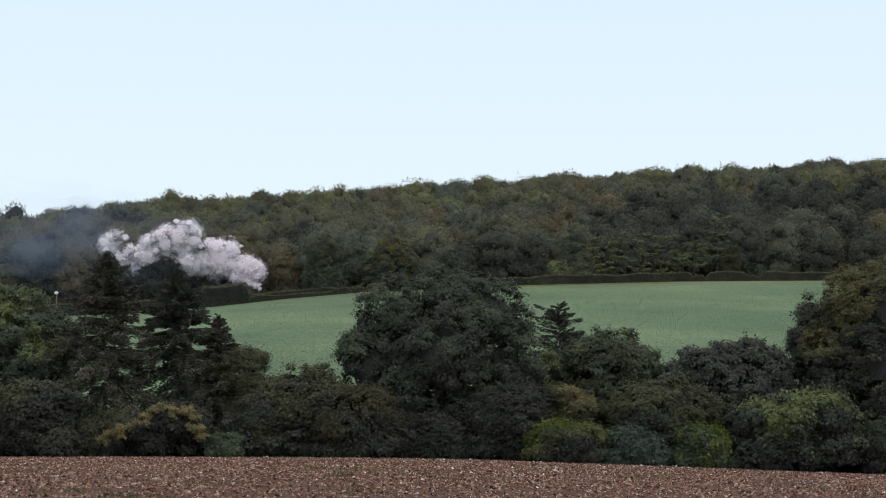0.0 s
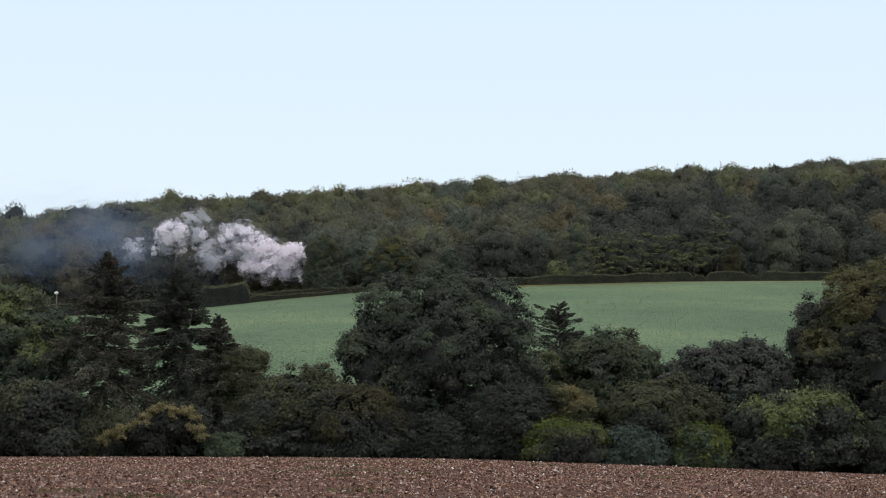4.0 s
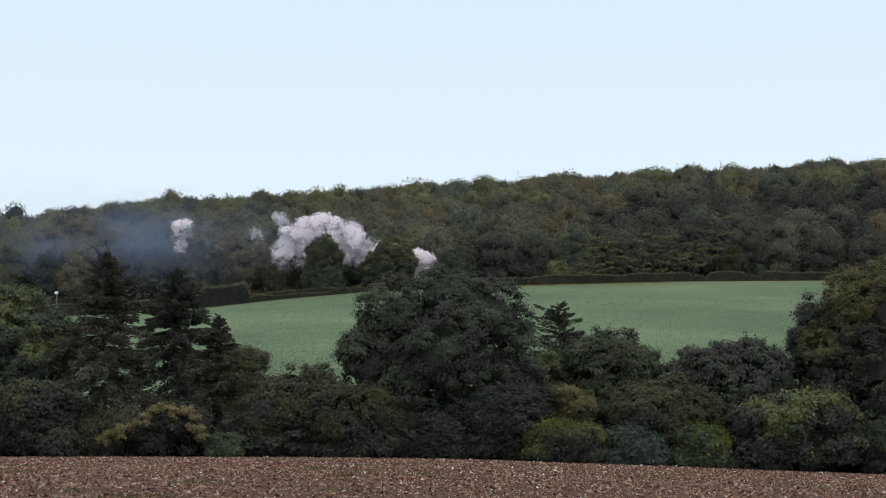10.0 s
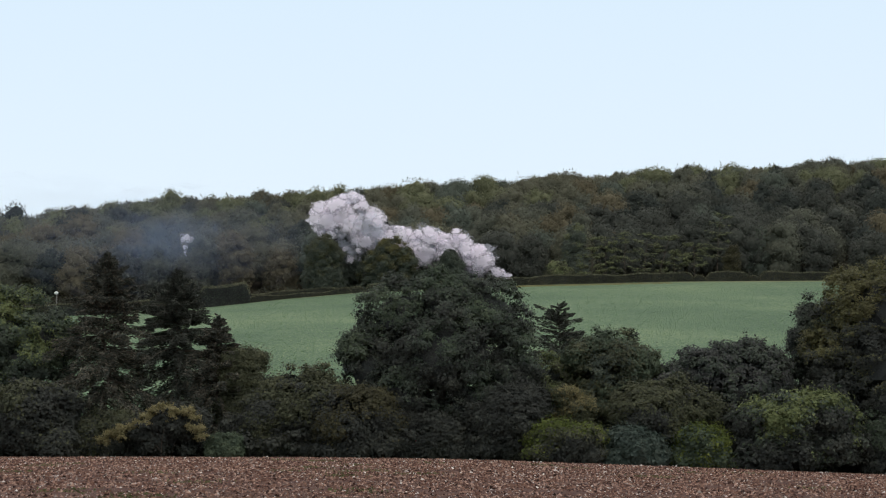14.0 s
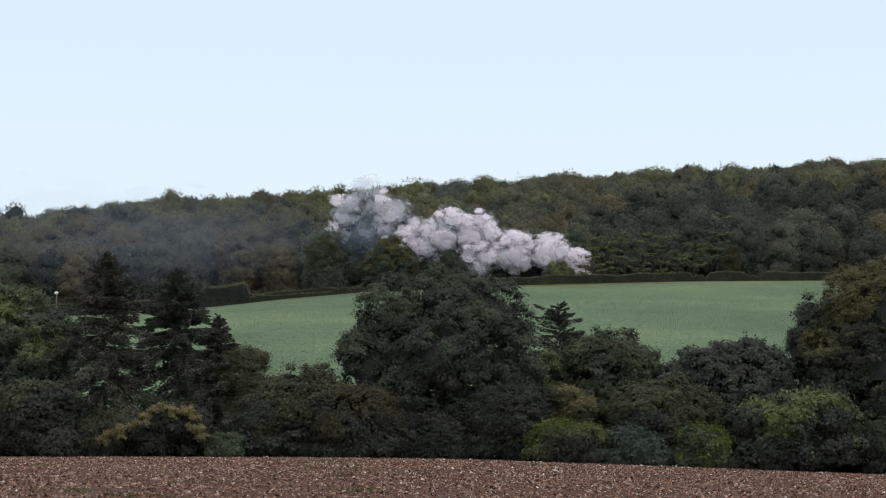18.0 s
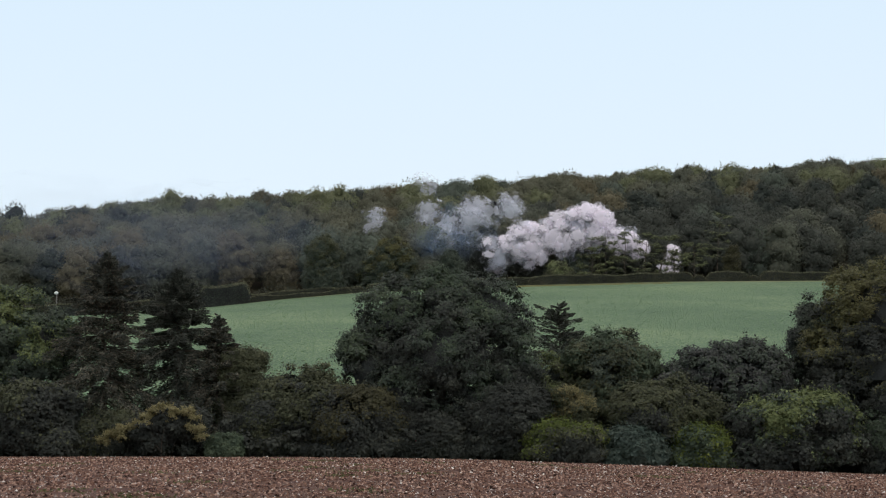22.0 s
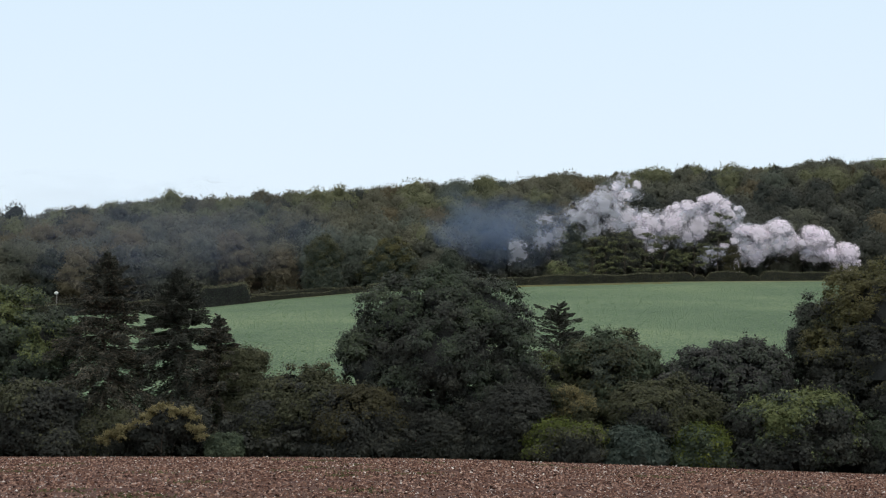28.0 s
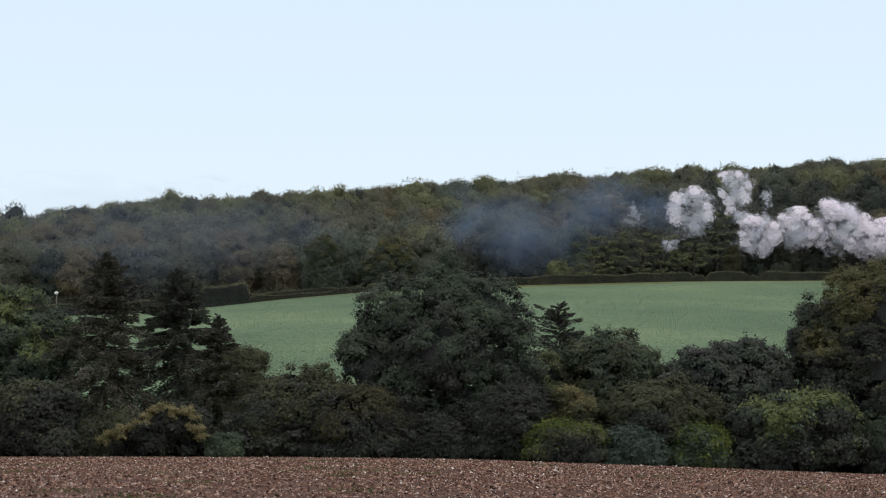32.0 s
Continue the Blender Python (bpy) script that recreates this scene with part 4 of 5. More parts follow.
def wood_tree(rg, h, w, pointed=False, low=False, twigs=0):
    """One woodland crown, in metres from its foot: broad lobes of leaf sprays round a shaded inner mass."""
    hz = h * (0.33 if low else 0.5)
    mid = np.array([0, 0, h - hz])
    size = np.array([w * 0.5, w * 0.48, hz])
    # lobes spread evenly over the crown's open side
    d = np.zeros((0, 3))
    for q in unit(rg, 160):
        if q[1] < 0.3 and q[2] > -0.75 and (not len(d) or np.min(np.linalg.norm(d - q, axis=1)) > (0.46 if pointed else 0.5)):
            d = np.concatenate([d, q[None]])
    nl = len(d)
    rl = w * rg.uniform(0.18, 0.3, nl) * (0.75 if pointed else 1)
    lobe = mid + d * np.maximum(size - rl[:, None] * 0.7, 0.5) * rg.uniform(0.86, 1.08, (nl, 1))
    if pointed:
        k = 1.15 - 0.85 * np.clip(lobe[:, 2] / h, 0, 1) ** 1.3
        lobe[:, 0] *= k
        lobe[:, 1] *= k
    core = BALL_V * rg.uniform(0.8, 1.05, (len(BALL_V), 1)) * size * (0.55 if pointed else 0.74) + mid
    body = BALL_V[None] * rg.uniform(0.72, 1.0, (nl, len(BALL_V), 1)) * rl[:, None, None] * 0.85 + lobe[:, None]
    m = int(1800 / nl)
    n = nl * m
    dd = np.repeat(d, m, 0)
    e = unit(rg, n) + dd * 0.7 + np.array([0, -0.35, 0.2])
    e /= np.linalg.norm(e, axis=1, keepdims=True)
    ph = np.repeat(rg.uniform(0, 6, (nl, 3)), m, 0)
    tuft = np.sin(6.5 * e + ph).prod(1) * 0.22 + np.sin(13 * e + ph).prod(1) * 0.12
    pos = np.repeat(lobe, m, 0) + e * np.repeat(rl, m)[:, None] * (rg.uniform(0.8, 1.1, n) + tuft + 0.12 * rg.random(n) ** 6)[:, None]
    nrm = e * 0.8 + dd * 0.3 + rg.normal(0, 0.33, e.shape) + np.array([0, -0.2, 0.2])
    nrm /= np.linalg.norm(nrm, axis=1, keepdims=True)
    # each spray runs outward and droops a little
    run = dd * 0.5 + e * 0.4 + rg.normal(0, 0.6, e.shape) + np.array([0, 0, -0.35])
    u = run - (run * nrm).sum(1, keepdims=True) * nrm
    u /= np.maximum(np.linalg.norm(u, axis=1, keepdims=True), 1e-6)
    v = np.cross(nrm, u)
    ln = rg.uniform(0.25, 0.62, (n, 1))
    tri = np.stack([pos + u * ln, pos - u * ln * 0.7 + v * ln * 0.55, pos - u * ln * 0.7 - v * ln * 0.55], 1).reshape(-1, 3)
    parts, faces, n0 = [core, body.reshape(-1, 3), tri], [BALL_F], len(BALL_V)
    faces.append((np.arange(nl)[:, None, None] * len(BALL_V) + BALL_F[None]).reshape(-1, 3) + n0)
    n0 += nl * len(BALL_V)
    faces.append(np.arange(len(tri)).reshape(-1, 3) + n0)
    n0 += len(tri)
    # loose sprays that stand off the crown, slanting up and outward
    k = 170
    at = rg.integers(0, n, k)
    ax = dd[at] * 0.9 + np.array([0, -0.1, 0.35]) + rg.normal(0, 0.45, (k, 3))
    ln = rg.uniform(0.7, 1.9, k)
    parts.append(sprays(rg, pos[at] + ax * ln[:, None] * 0.3, ax, ln, rg.uniform(0.2, 0.42, k)))
    faces.append(tri_faces(k, n0))
    n0 += 4 * k
    if twigs:
        # thin leafy shoots that stand out of the crown's top
        top = np.argsort(-pos[:, 2])[:n // 6]
        b = pos[rg.choice(top, twigs)]
        ax = rg.normal(0, 0.4, (twigs, 3)) + np.array([0, 0, 1.0])
        ln = rg.uniform(0.8, 2.2, twigs)
        parts.append(sprays(rg, b + ax * ln[:, None] * 0.42, ax, ln, rg.uniform(0.18, 0.4, twigs)))
        faces.append(tri_faces(twigs, n0))
    return np.concatenate(parts), np.concatenate(faces)


rg = np.random.default_rng(90)
inner, inner_ids, trunks, inner_f, leaf_n = [], [], [], [], 0
tint = random.Random(4)
for row, yy in enumerate(np.arange(501, 650, 13.2)):
    for xx in np.arange(-222, 223, 10.5 if row < 9 else 7.0 if row < 10 else 4.6):
        x = xx + rg.uniform(-4.2, 4.2) + (row % 2) * 4.5
        y = yy + rg.uniform(-2.8, 2.8)
        if abs(x) > 0.295 * y + 9:
            continue
        big = rg.random() < 0.2
        h = rg.uniform(16.0, 23.5) if row == 0 else min(rg.uniform(14.0, 19.5) + 2.5 * big, rg.uniform(8.6, 10.3) + 1.6 * big + 0.27 * (643 - y))
        w = (rg.uniform(11.0, 16.0) if row < 9 else rg.uniform(8.0, 12.0)) + 2.0 * big
        # shares: conifers to the right, plus slope shade in the tints, paler higher up
        if row < 7 and x > 60:
            share = (0.8, 0.8, 0.6, 0, 0.2, 5, 8)
        elif row < 6 and x > 10:
            share = (3, 3, 2.5, 0.5, 0.5, 1.5, 6)
        elif row < 3:
            share = (5, 3.5, 2.2, 0.5, 1.0, 1.6, 1)
        else:
            share = (4, 4.5, 2.5, 1.6, 1.6, 1.2, 1) if row < 6 else (3, 5, 1.4, 6, 1.2, 0.8, 0.8)
        pick = tint.choices(range(7), weights=share)[0]
        spire = pick == 5 and row < 6 and tint.random() < 0.7
        v, f = wood_tree(rg, h + (3 if spire else 0), w, spire, row > 8, 60 if row > 9 else 0)
        foot = np.array([x, y, gz(x, y)])
        if row == 0:
            # the trees along the wood's edge stand singly
            ob = base("woodland_tree", *foot)
            limb(tint, "trunk", (0, 0, -0.2), (0.2, 0, h * 0.8), 0.3, 0.08, ob, 0)
            link_mesh("crown", v, f, WOOD[pick], ob, None, True)
            tagged(ob, ("dark green", "olive-green", "russet-brown", "light green", "grey-green", "dark conifer-green", "deep shaded green")[pick] + " tree at the edge of a wood", "tree", "trees along the wood's edge")
        else:
            inner.append(v + foot)
            inner_f.append(f + leaf_n)
            leaf_n += len(v)
            inner_ids.append(np.full(len(f), pick))
            trunks.append((x, y, h))
# low trees that close the wood along the ridge
for xx in np.arange(-210, 211, 4.2):
    x, y = xx + rg.uniform(-1, 1), 645 + rg.uniform(-3, 3)
    v, f = wood_tree(rg, rg.uniform(7.2, 9.0), rg.uniform(8.5, 10.5), twigs=60)
    inner.append(v + np.array([x, y, gz(x, y) - 2.4]))
    inner_f.append(f + leaf_n)
    leaf_n += len(v)
    inner_ids.append(np.full(len(f), tint.choice((0, 1, 4))))
    trunks.append((x, y, 7.0))
verts = np.concatenate(inner)
wood = link_mesh("hillside_wood", verts, np.concatenate(inner_f), WOOD, None, np.concatenate(inner_ids), True)
tagged(wood, "dense mixed hillside wood turning to autumn brown", "woodland", kind="stuff")
# ivy and scrub at the wood's foot
n = 26000
px = rg.uniform(-190, 200, n)
py = rg.uniform(493.5, 499, n)
pos = np.stack([px, py, ground_z(px, py) + rg.uniform(0, 1, n) ** 1.5 * (4.4 + 1.8 * np.sin(px * 0.21) * np.sin(px * 0.083))], 1)
link = link_mesh("woodland_scrub", leaf_quads(rg, pos, np.array([0, -0.6, 0.7]) + rg.normal(0, 0.5, (n, 3)), rg.uniform(0.35, 0.75, n)), quad_faces(n), W_GREEN)
tagged(link, "low dark scrub along the foot of a wood", "scrub", kind="stuff")

# trunks of the wood, joined
tv, tf = [], []
for (x, y, h) in trunks:
    z = gz(x, y) - 0.3
    b = len(tv)
    for zz, r in ((0, 0.3), (h * 0.75, 0.1)):
        tv += [(x + math.cos(k * 1.2566) * r, y + math.sin(k * 1.2566) * r, z + zz) for k in range(5)]
    tf += [(b + k, b + (k + 1) % 5, b + 5 + (k + 1) % 5, b + 5 + k) for k in range(5)]
wt = link_mesh("wood_trunks", np.array(tv), np.array(tf), M_BARK, wood)
tagged(wt, kind="stuff")

# ---- the ploughed field's surface ----
n = 120000
yy = 36 + 78.5 * rg.uniform(0, 1, n) ** 0.85
xx = rg.uniform(-1, 1, n) * (yy * 0.30 + 1.5)
rad = (rg.gamma(1.8, 0.0062, n) + 0.009) * (0.8 + yy / 75)
flint = rg.random(n) < 0.1
rad = np.where(flint, rad * 0.8, np.minimum(rad, 0.066))
zz = ground_z(xx, yy) + rad * 0.25
octa = np.array([(1, 0, 0), (0, 1, 0), (-1, 0, 0), (0, -1, 0), (0, 0, 1)], float)
of = np.array([(0, 1, 4), (1, 2, 4), (2, 3, 4), (3, 0, 4)])
jit = rg.uniform(0.6, 1.4, (n, 5, 1)) * octa[None] + rg.normal(0, 0.18, (n, 5, 3))
cv = np.stack([xx, yy, zz], 1)[:, None] + jit * rad[:, None, None] * np.array([1.2, 1.0, 0.95])
cf = (np.arange(n)[:, None, None] * 5 + of[None]).reshape(-1, 3)
pale = np.repeat(flint, 4).astype(int)
clods = link_mesh("soil_clods", cv.reshape(-1, 3), cf, [M_CLOD, M_FLINT], None, pale)
tagged(clods, "brown soil clods and pale flints on ploughed ground", "clods", kind="stuff")

n = 2600
cx = rg.uniform(-22, 22, 34)
cyy = rg.uniform(42, 110, 34)
k = rg.integers(0, 34, n)
px, py = cx[k] + rg.normal(0, 0.6, n), cyy[k] + rg.normal(0, 0.9, n)
pos = np.stack([px, py, ground_z(px, py) + rg.uniform(0.02, 0.13, n)], 1)
weeds = link_mesh("field_weeds", leaf_quads(rg, pos, rg.normal(0, 0.6, (n, 3)) + np.array([0, 0, 0.7]), rg.uniform(0.06, 0.14, n)), quad_faces(n), M_WEED)
tagged(weeds, "scattered yellow-green weeds on ploughed ground", "weeds", kind="stuff")

# ---- the crop: drilled rows of young plants ----
n = 60000
py = 150 + 320 * rg.uniform(0, 1, n)
py = np.round(py / 0.9) * 0.9 + rg.normal(0, 0.13, n)
px = rg.uniform(-1, 1, n) * (py * 0.30 + 4)
pos = np.stack([px, py, ground_z(px, py) + rg.uniform(0.03, 0.16, n)], 1)
crop = link_mesh("crop_plants", leaf_quads(rg, pos, rg.normal(0, 0.2, (n, 3)) + np.array([0, -0.75, 0.6]), rg.uniform(0.1, 0.24, n), 0.8), quad_faces(n), M_PLANT)
tagged(crop, "blue-green young crop in drilled rows on a slope", "crop", kind="stuff")

n = 3000
px, py = 22 + 46 * rg.random(n) ** 1.6, 463.5 - 9 * rg.random(n) ** 1.4
pos = np.stack([px, py, ground_z(px, py) + rg.uniform(0.05, 0.2, n)], 1)
yellowing = link_mesh("yellowing_crop", leaf_quads(rg, pos, rg.normal(0, 0.2, (n, 3)) + np.array([0, -0.75, 0.6]), rg.uniform(0.12, 0.3, n), 0.8), quad_faces(n), M_STALE)
tagged(yellowing, "yellowing strip of crop below a hedge", "crop", kind="stuff")

# ---- the railway ----
rails = base("railway_track", 0, 486, gz(0, 486))
for dy in (-0.72, 0.72):
    bm = bmesh.new()
    xs = np.arange(-240, 261, 10.0)
    prev = None
    for x in xs:
        z = float(rail_z(x)) - gz(0, 486)
        ring = [bm.verts.new((x, dy + a, z + b)) for a, b in ((-0.04, -0.16), (0.04, -0.16), (0.04, 0), (-0.04, 0))]
        if prev:
            for q in range(4):
                bm.faces.new((prev[q], prev[(q + 1) % 4], ring[(q + 1) % 4], ring[q]))
        prev = ring
    part("rail", bm, M_STEEL, rails)
tagged(rails, "single railway track on a ballast bench", "railway", kind="structure")


def box(bm, cx, cy_, cz, sx, sy, sz, bevel=0.04):
    r = bmesh.ops.create_cube(bm, size=1.0)
    bmesh.ops.scale(bm, vec=(sx, sy, sz), verts=r["verts"])
    bmesh.ops.translate(bm, vec=(cx, cy_, cz), verts=r["verts"])
    if bevel:
        es = list({e for v in r["verts"] for e in v.link_edges})
        bmesh.ops.bevel(bm, geom=es, offset=bevel, segments=2, affect="EDGES", profile=0.5)


# the locomotive, its chimney above the origin, heading along +x
loco = base("steam_locomotive", -57.5, 486, float(rail_z(-57.5)))
bm = bmesh.new()
tube(bm, [(-5.6, 0, 2.45), (-5.2, 0, 2.5), (0.5, 0, 2.45)], [0.86, 0.88, 0.8], 20)
part("boiler", bm, M_LOCO, loco, smooth=True)
bm = bmesh.new()
tube(bm, [(-0.8, 0, 2.45), (0.75, 0, 2.45), (0.9, 0, 2.45)], [0.86, 0.86, 0.6], 20)
part("smokebox", bm, M_LOCO, loco)
bm = bmesh.new()
tube(bm, [(0, 0, 3.1), (0, 0, 3.45), (0, 0, 3.85), (0, 0, 3.95)], [0.34, 0.24, 0.27, 0.33], 14)
part("chimney", bm, M_LOCO, loco, smooth=True)
bm = bmesh.new()
tube(bm, [(-2.6, 0, 3.1), (-2.6, 0, 3.5), (-2.6, 0, 3.75), (-2.6, 0, 3.82)], [0.42, 0.36, 0.26, 0.08], 14)
part("steam_dome", bm, M_LOCO, loco, smooth=True)
bm = bmesh.new()
box(bm, -3.1, 0, 1.35, 8.8, 2.5, 0.12)
part("running_plate", bm, M_LOCO, loco)
bm = bmesh.new()
box(bm, -6.6, 0, 2.45, 1.9, 2.5, 2.1)
part("cab", bm, M_LOCO, loco)
bm = bmesh.new()
box(bm, -6.7, 0, 3.6, 2.3, 2.6, 0.14)
part("cab_roof", bm, M_LOCO, loco)
bm = bmesh.new()
box(bm, 1.25, 0, 1.15, 0.16, 2.4, 0.4)
part("buffer_beam", bm, M_LOCO, loco)
for wx, wr in ((-5.6, 0.9), (-3.6, 0.9), (-1.6, 0.9), (0.5, 0.5)):
    for sy in (-0.78, 0.78):
        bm = bmesh.new()
        tube(bm, [(wx, sy - 0.07, wr), (wx, sy + 0.07, wr)], [wr, wr], 20)
        part("wheel", bm, M_LOCO, loco)
tagged(loco, "black steam locomotive running behind a hedge", "locomotive")
tender = base("tender", -57.5 - 11.4, 486, float(rail_z(-68.9)))
bm = bmesh.new()
box(bm, 0, 0, 2.0, 6.4, 2.5, 1.6)
part("tank", bm, M_LOCO, tender)
for wx in (-2.2, 0, 2.2):
    for sy in (-0.78, 0.78):
        bm = bmesh.new()
        tube(bm, [(wx, sy - 0.07, 0.6), (wx, sy + 0.07, 0.6)], [0.6, 0.6], 16)
        part("wheel", bm, M_LOCO, tender)
tagged(tender, "black locomotive tender with coal", "tender")


def head_x(t):
    return float(np.interp(t, [-20, 0, 3, 6, 9, 13, 17, 19, 23, 25, 28, 33], [-150, -57.5, -44.6, -27.3, -9.7, 15.7, 40.1, 53.8, 83.2, 103.9, 132.2, 183]))


# ---- steam ----
def lump(d, off):
    """Radius of a billow in the direction d: rounded knobs on knobs, with creases between."""
    a = noise.voronoi(d * 1.7 + off)[0][0]
    b = noise.voronoi(d * 3.9 + off)[0][0]
    return 0.62 + 0.22 * noise.noise(d * 1.25 + off) + 0.3 * math.sqrt(max(0.02, 1 - a * a * 1.3)) + 0.14 * math.sqrt(max(0.02, 1 - b * b * 1.3)) + 0.05 * noise.noise(d * 9 + off)


def billow_mesh(name, seed, mat, fine=4, deep=0.36):
    """A billow: the knobbly shell of a lump, open towards the hill."""
    bm = bmesh.new()
    bmesh.ops.create_icosphere(bm, subdivisions=fine, radius=1.0)
    off = Vector((seed * 4.3, seed * 6.1, seed * 2.7))
    bmesh.ops.delete(bm, geom=[v for v in bm.verts if v.co.y > 0.3], context="VERTS")
    for v in bm.verts:
        q = v.co.normalized()
        v.co = q * lump(q, off)
        v.co.y *= deep
    for f in bm.faces:
        f.smooth = True
    me = bpy.data.meshes.new(name)
    bm.to_mesh(me)
    bm.free()
    me.materials.append(mat)
    return me


BILLOWS = [billow_mesh("billow", s, M_STEAM, 4, 0.28) for s in range(31, 41)]
TUFTS = [billow_mesh("billow", s, M_STEAM, 3, 0.3) for s in range(51, 59)]
HEARTS = [billow_mesh("billow", s, M_HEART, 3, 0.24) for s in range(61, 65)]
SHREDS = [billow_mesh("shred", s, M_SHRED, 4, 0.4) for s in range(11, 16)]
MISTS = [billow_mesh("haze", s, M_MIST, 4, 0.25) for s in range(25, 27)]
HAZES = [billow_mesh("haze", s, M_HAZE, 4, 0.25) for s in range(21, 24)]
STEAM_Y = 488.0

# each cloud of the plume: when, where along and how high, how wide it has spread and how much of it is left
CLOUDS = []
CLOUDS.append([(0, -104.1, 61.5, 5.4, 0.75), (2, -99.9, 60.1, 5.0, 0.6), (3, -99.2, 60.6, 4.5, 0.5), (6, -93.8, 60.1, 2.9, 0.2), (8, -91.5, 60.4, 2.5, 0)])
CLOUDS.append([(0, -99.8, 55.0, 3.6, 0.45), (2, -98.0, 53.2, 3.2, 0.25), (4, -97.6, 53.2, 3.2, 0)])
CLOUDS.append([(0, -93.8, 60.1, 4.7, 0.95), (2, -91.5, 61.0, 4.7, 0.9), (3, -89.7, 61.5, 4.7, 0.75), (6, -87.1, 62.8, 3.2, 0.35), (8, -85.3, 63.7, 2.2, 0)])
CLOUDS.append([(0, -86.7, 63.0, 5.8, 1), (2, -86.2, 63.7, 5.8, 1), (3, -86.2, 64.1, 5.8, 0.95), (6, -85.7, 65.1, 4.3, 0.8), (7, -85.0, 66.1, 4.0, 0.75), (9, -83.5, 66.6, 3.4, 0.72), (11, -82.3, 67.3, 2.9, 0.7), (13, -81.2, 67.3, 2.5, 0.68), (14.5, -80.3, 67.0, 2.2, 0.5), (17, -79.0, 67.0, 1.4, 0)])
CLOUDS.append([(0, -81.7, 64.6, 5.4, 1), (2, -80.8, 65.9, 5.8, 0.95), (3, -79.9, 67.0, 5.8, 0.75), (6, -79.1, 68.8, 5.8, 0.4), (7, -78.2, 69.5, 5.0, 0.25), (9, -77.3, 70.6, 4.3, 0)])
CLOUDS.append([(0, -78.0, 57.4, 5.9, 1), (2, -75.1, 57.9, 5.8, 0.9), (3, -74.0, 57.4, 5.0, 0.65), (6, -70.8, 58.3, 5.0, 0.3), (7, -69.0, 58.8, 4.7, 0.12), (9, -67.2, 59.2, 3.6, 0)])
CLOUDS.append([(0, -70.4, 57.4, 6.5, 1), (2, -67.6, 60.1, 6.5, 1), (3, -66.4, 61.9, 6.3, 1), (6, -63.4, 65.5, 5.8, 0.5), (7, -61.9, 66.6, 5.0, 0.38), (9, -59.8, 68.8, 3.6, 0.35), (11, -58.2, 70.8, 2.2, 0.25), (13, -57.3, 71.3, 1.8, 0)])
CLOUDS.append([(0, -62.5, 53.2, 4.9, 1), (2, -60.3, 54.6, 6.1, 1), (3, -59.1, 56.5, 6.8, 1), (6, -55.5, 60.1, 7.2, 1), (7, -52.8, 59.2, 6.8, 1), (9, -49.8, 60.6, 6.5, 0.9), (11, -46.0, 61.9, 5.8, 0.85), (13, -41.7, 62.2, 4.0, 0.6), (14.5, -40.3, 62.8, 2.9, 0.4), (17, -34.9, 65.5, 4.3, 0.45), (18, -33.1, 66.8, 4.0, 0.3), (20, -30.4, 68.2, 3.2, 0)])
CLOUDS.append([(3, -62.8, 61.9, 3.6, 0.8), (6, -56.5, 66.4, 3.6, 0.75), (7, -55.1, 68.1, 3.2, 0.7), (9, -53.0, 70.1, 2.9, 0.6), (11, -49.7, 70.6, 2.5, 0.35), (13, -48.7, 71.7, 2.2, 0)])
CLOUDS.append([(3, -56.3, 52.8, 3.2, 1), (6, -54.6, 54.6, 4.3, 0.8), (7, -54.6, 54.6, 3.6, 0.65), (9, -51.0, 55.0, 3.2, 0.6), (11, -47.4, 56.5, 2.5, 0.3), (13, -45.6, 57.4, 2.2, 0)])
CLOUDS.append([(2, -52.4, 54.3, 4.5, 1), (3, -49.5, 54.3, 5.0, 1), (6, -47.8, 60.1, 7.2, 1), (7, -46.0, 61.5, 6.8, 1), (9, -41.6, 63.7, 6.8, 1), (11, -38.5, 65.9, 6.8, 1), (13, -35.3, 68.2, 6.8, 1), (14.5, -34.6, 70.1, 7.2, 0.95), (17, -33.5, 71.3, 5.8, 0.7), (18, -31.0, 73.1, 5.0, 0.6), (19, -28.1, 74.6, 4.7, 0.5), (21, -23.3, 76.8, 3.6, 0.3), (23, -20.9, 77.9, 2.5, 0)])
CLOUDS.append([(9, -40.3, 62.8, 3.6, 1), (11, -35.8, 66.4, 5.0, 1), (13, -31.4, 70.1, 5.8, 1), (14.5, -29.2, 72.8, 6.1, 1), (17, -26.0, 76.4, 6.1, 0.6), (18, -24.2, 77.3, 6.1, 0.45), (19, -22.4, 78.6, 5.4, 0.25), (21, -19.7, 80.1, 4.3, 0)])
CLOUDS.append([(6, -30.9, 53.6, 4.3, 1), (7, -31.6, 56.1, 5.0, 1), (8, -32.7, 58.6, 6.8, 1), (9, -32.7, 60.8, 7.9, 1), (11, -29.9, 63.3, 7.9, 1), (13, -26.3, 65.9, 7.9, 1), (14.5, -23.8, 67.7, 7.5, 1), (17, -19.5, 71.3, 6.5, 0.8), (18, -17.0, 73.7, 5.8, 0.7), (19, -14.8, 76.1, 5.4, 0.6), (20, -12.3, 77.5, 5.0, 0.55), (21, -9.8, 79.0, 4.3, 0.45), (22, -5.2, 80.8, 4.0, 0.35), (23, -2.2, 82.6, 2.9, 0.25), (25, 2.0, 84.1, 2.2, 0)])
CLOUDS.append([(9, -28.6, 58.3, 4.5, 1), (11, -25.9, 60.1, 5.0, 1), (13, -29.5, 61.9, 4.7, 0.8), (14.5, -29.1, 61.5, 4.0, 0.6), (17, -24.5, 65.9, 5.0, 0.5), (18, -22.3, 67.3, 4.7, 0.3), (20, -18.7, 69.1, 3.6, 0)])
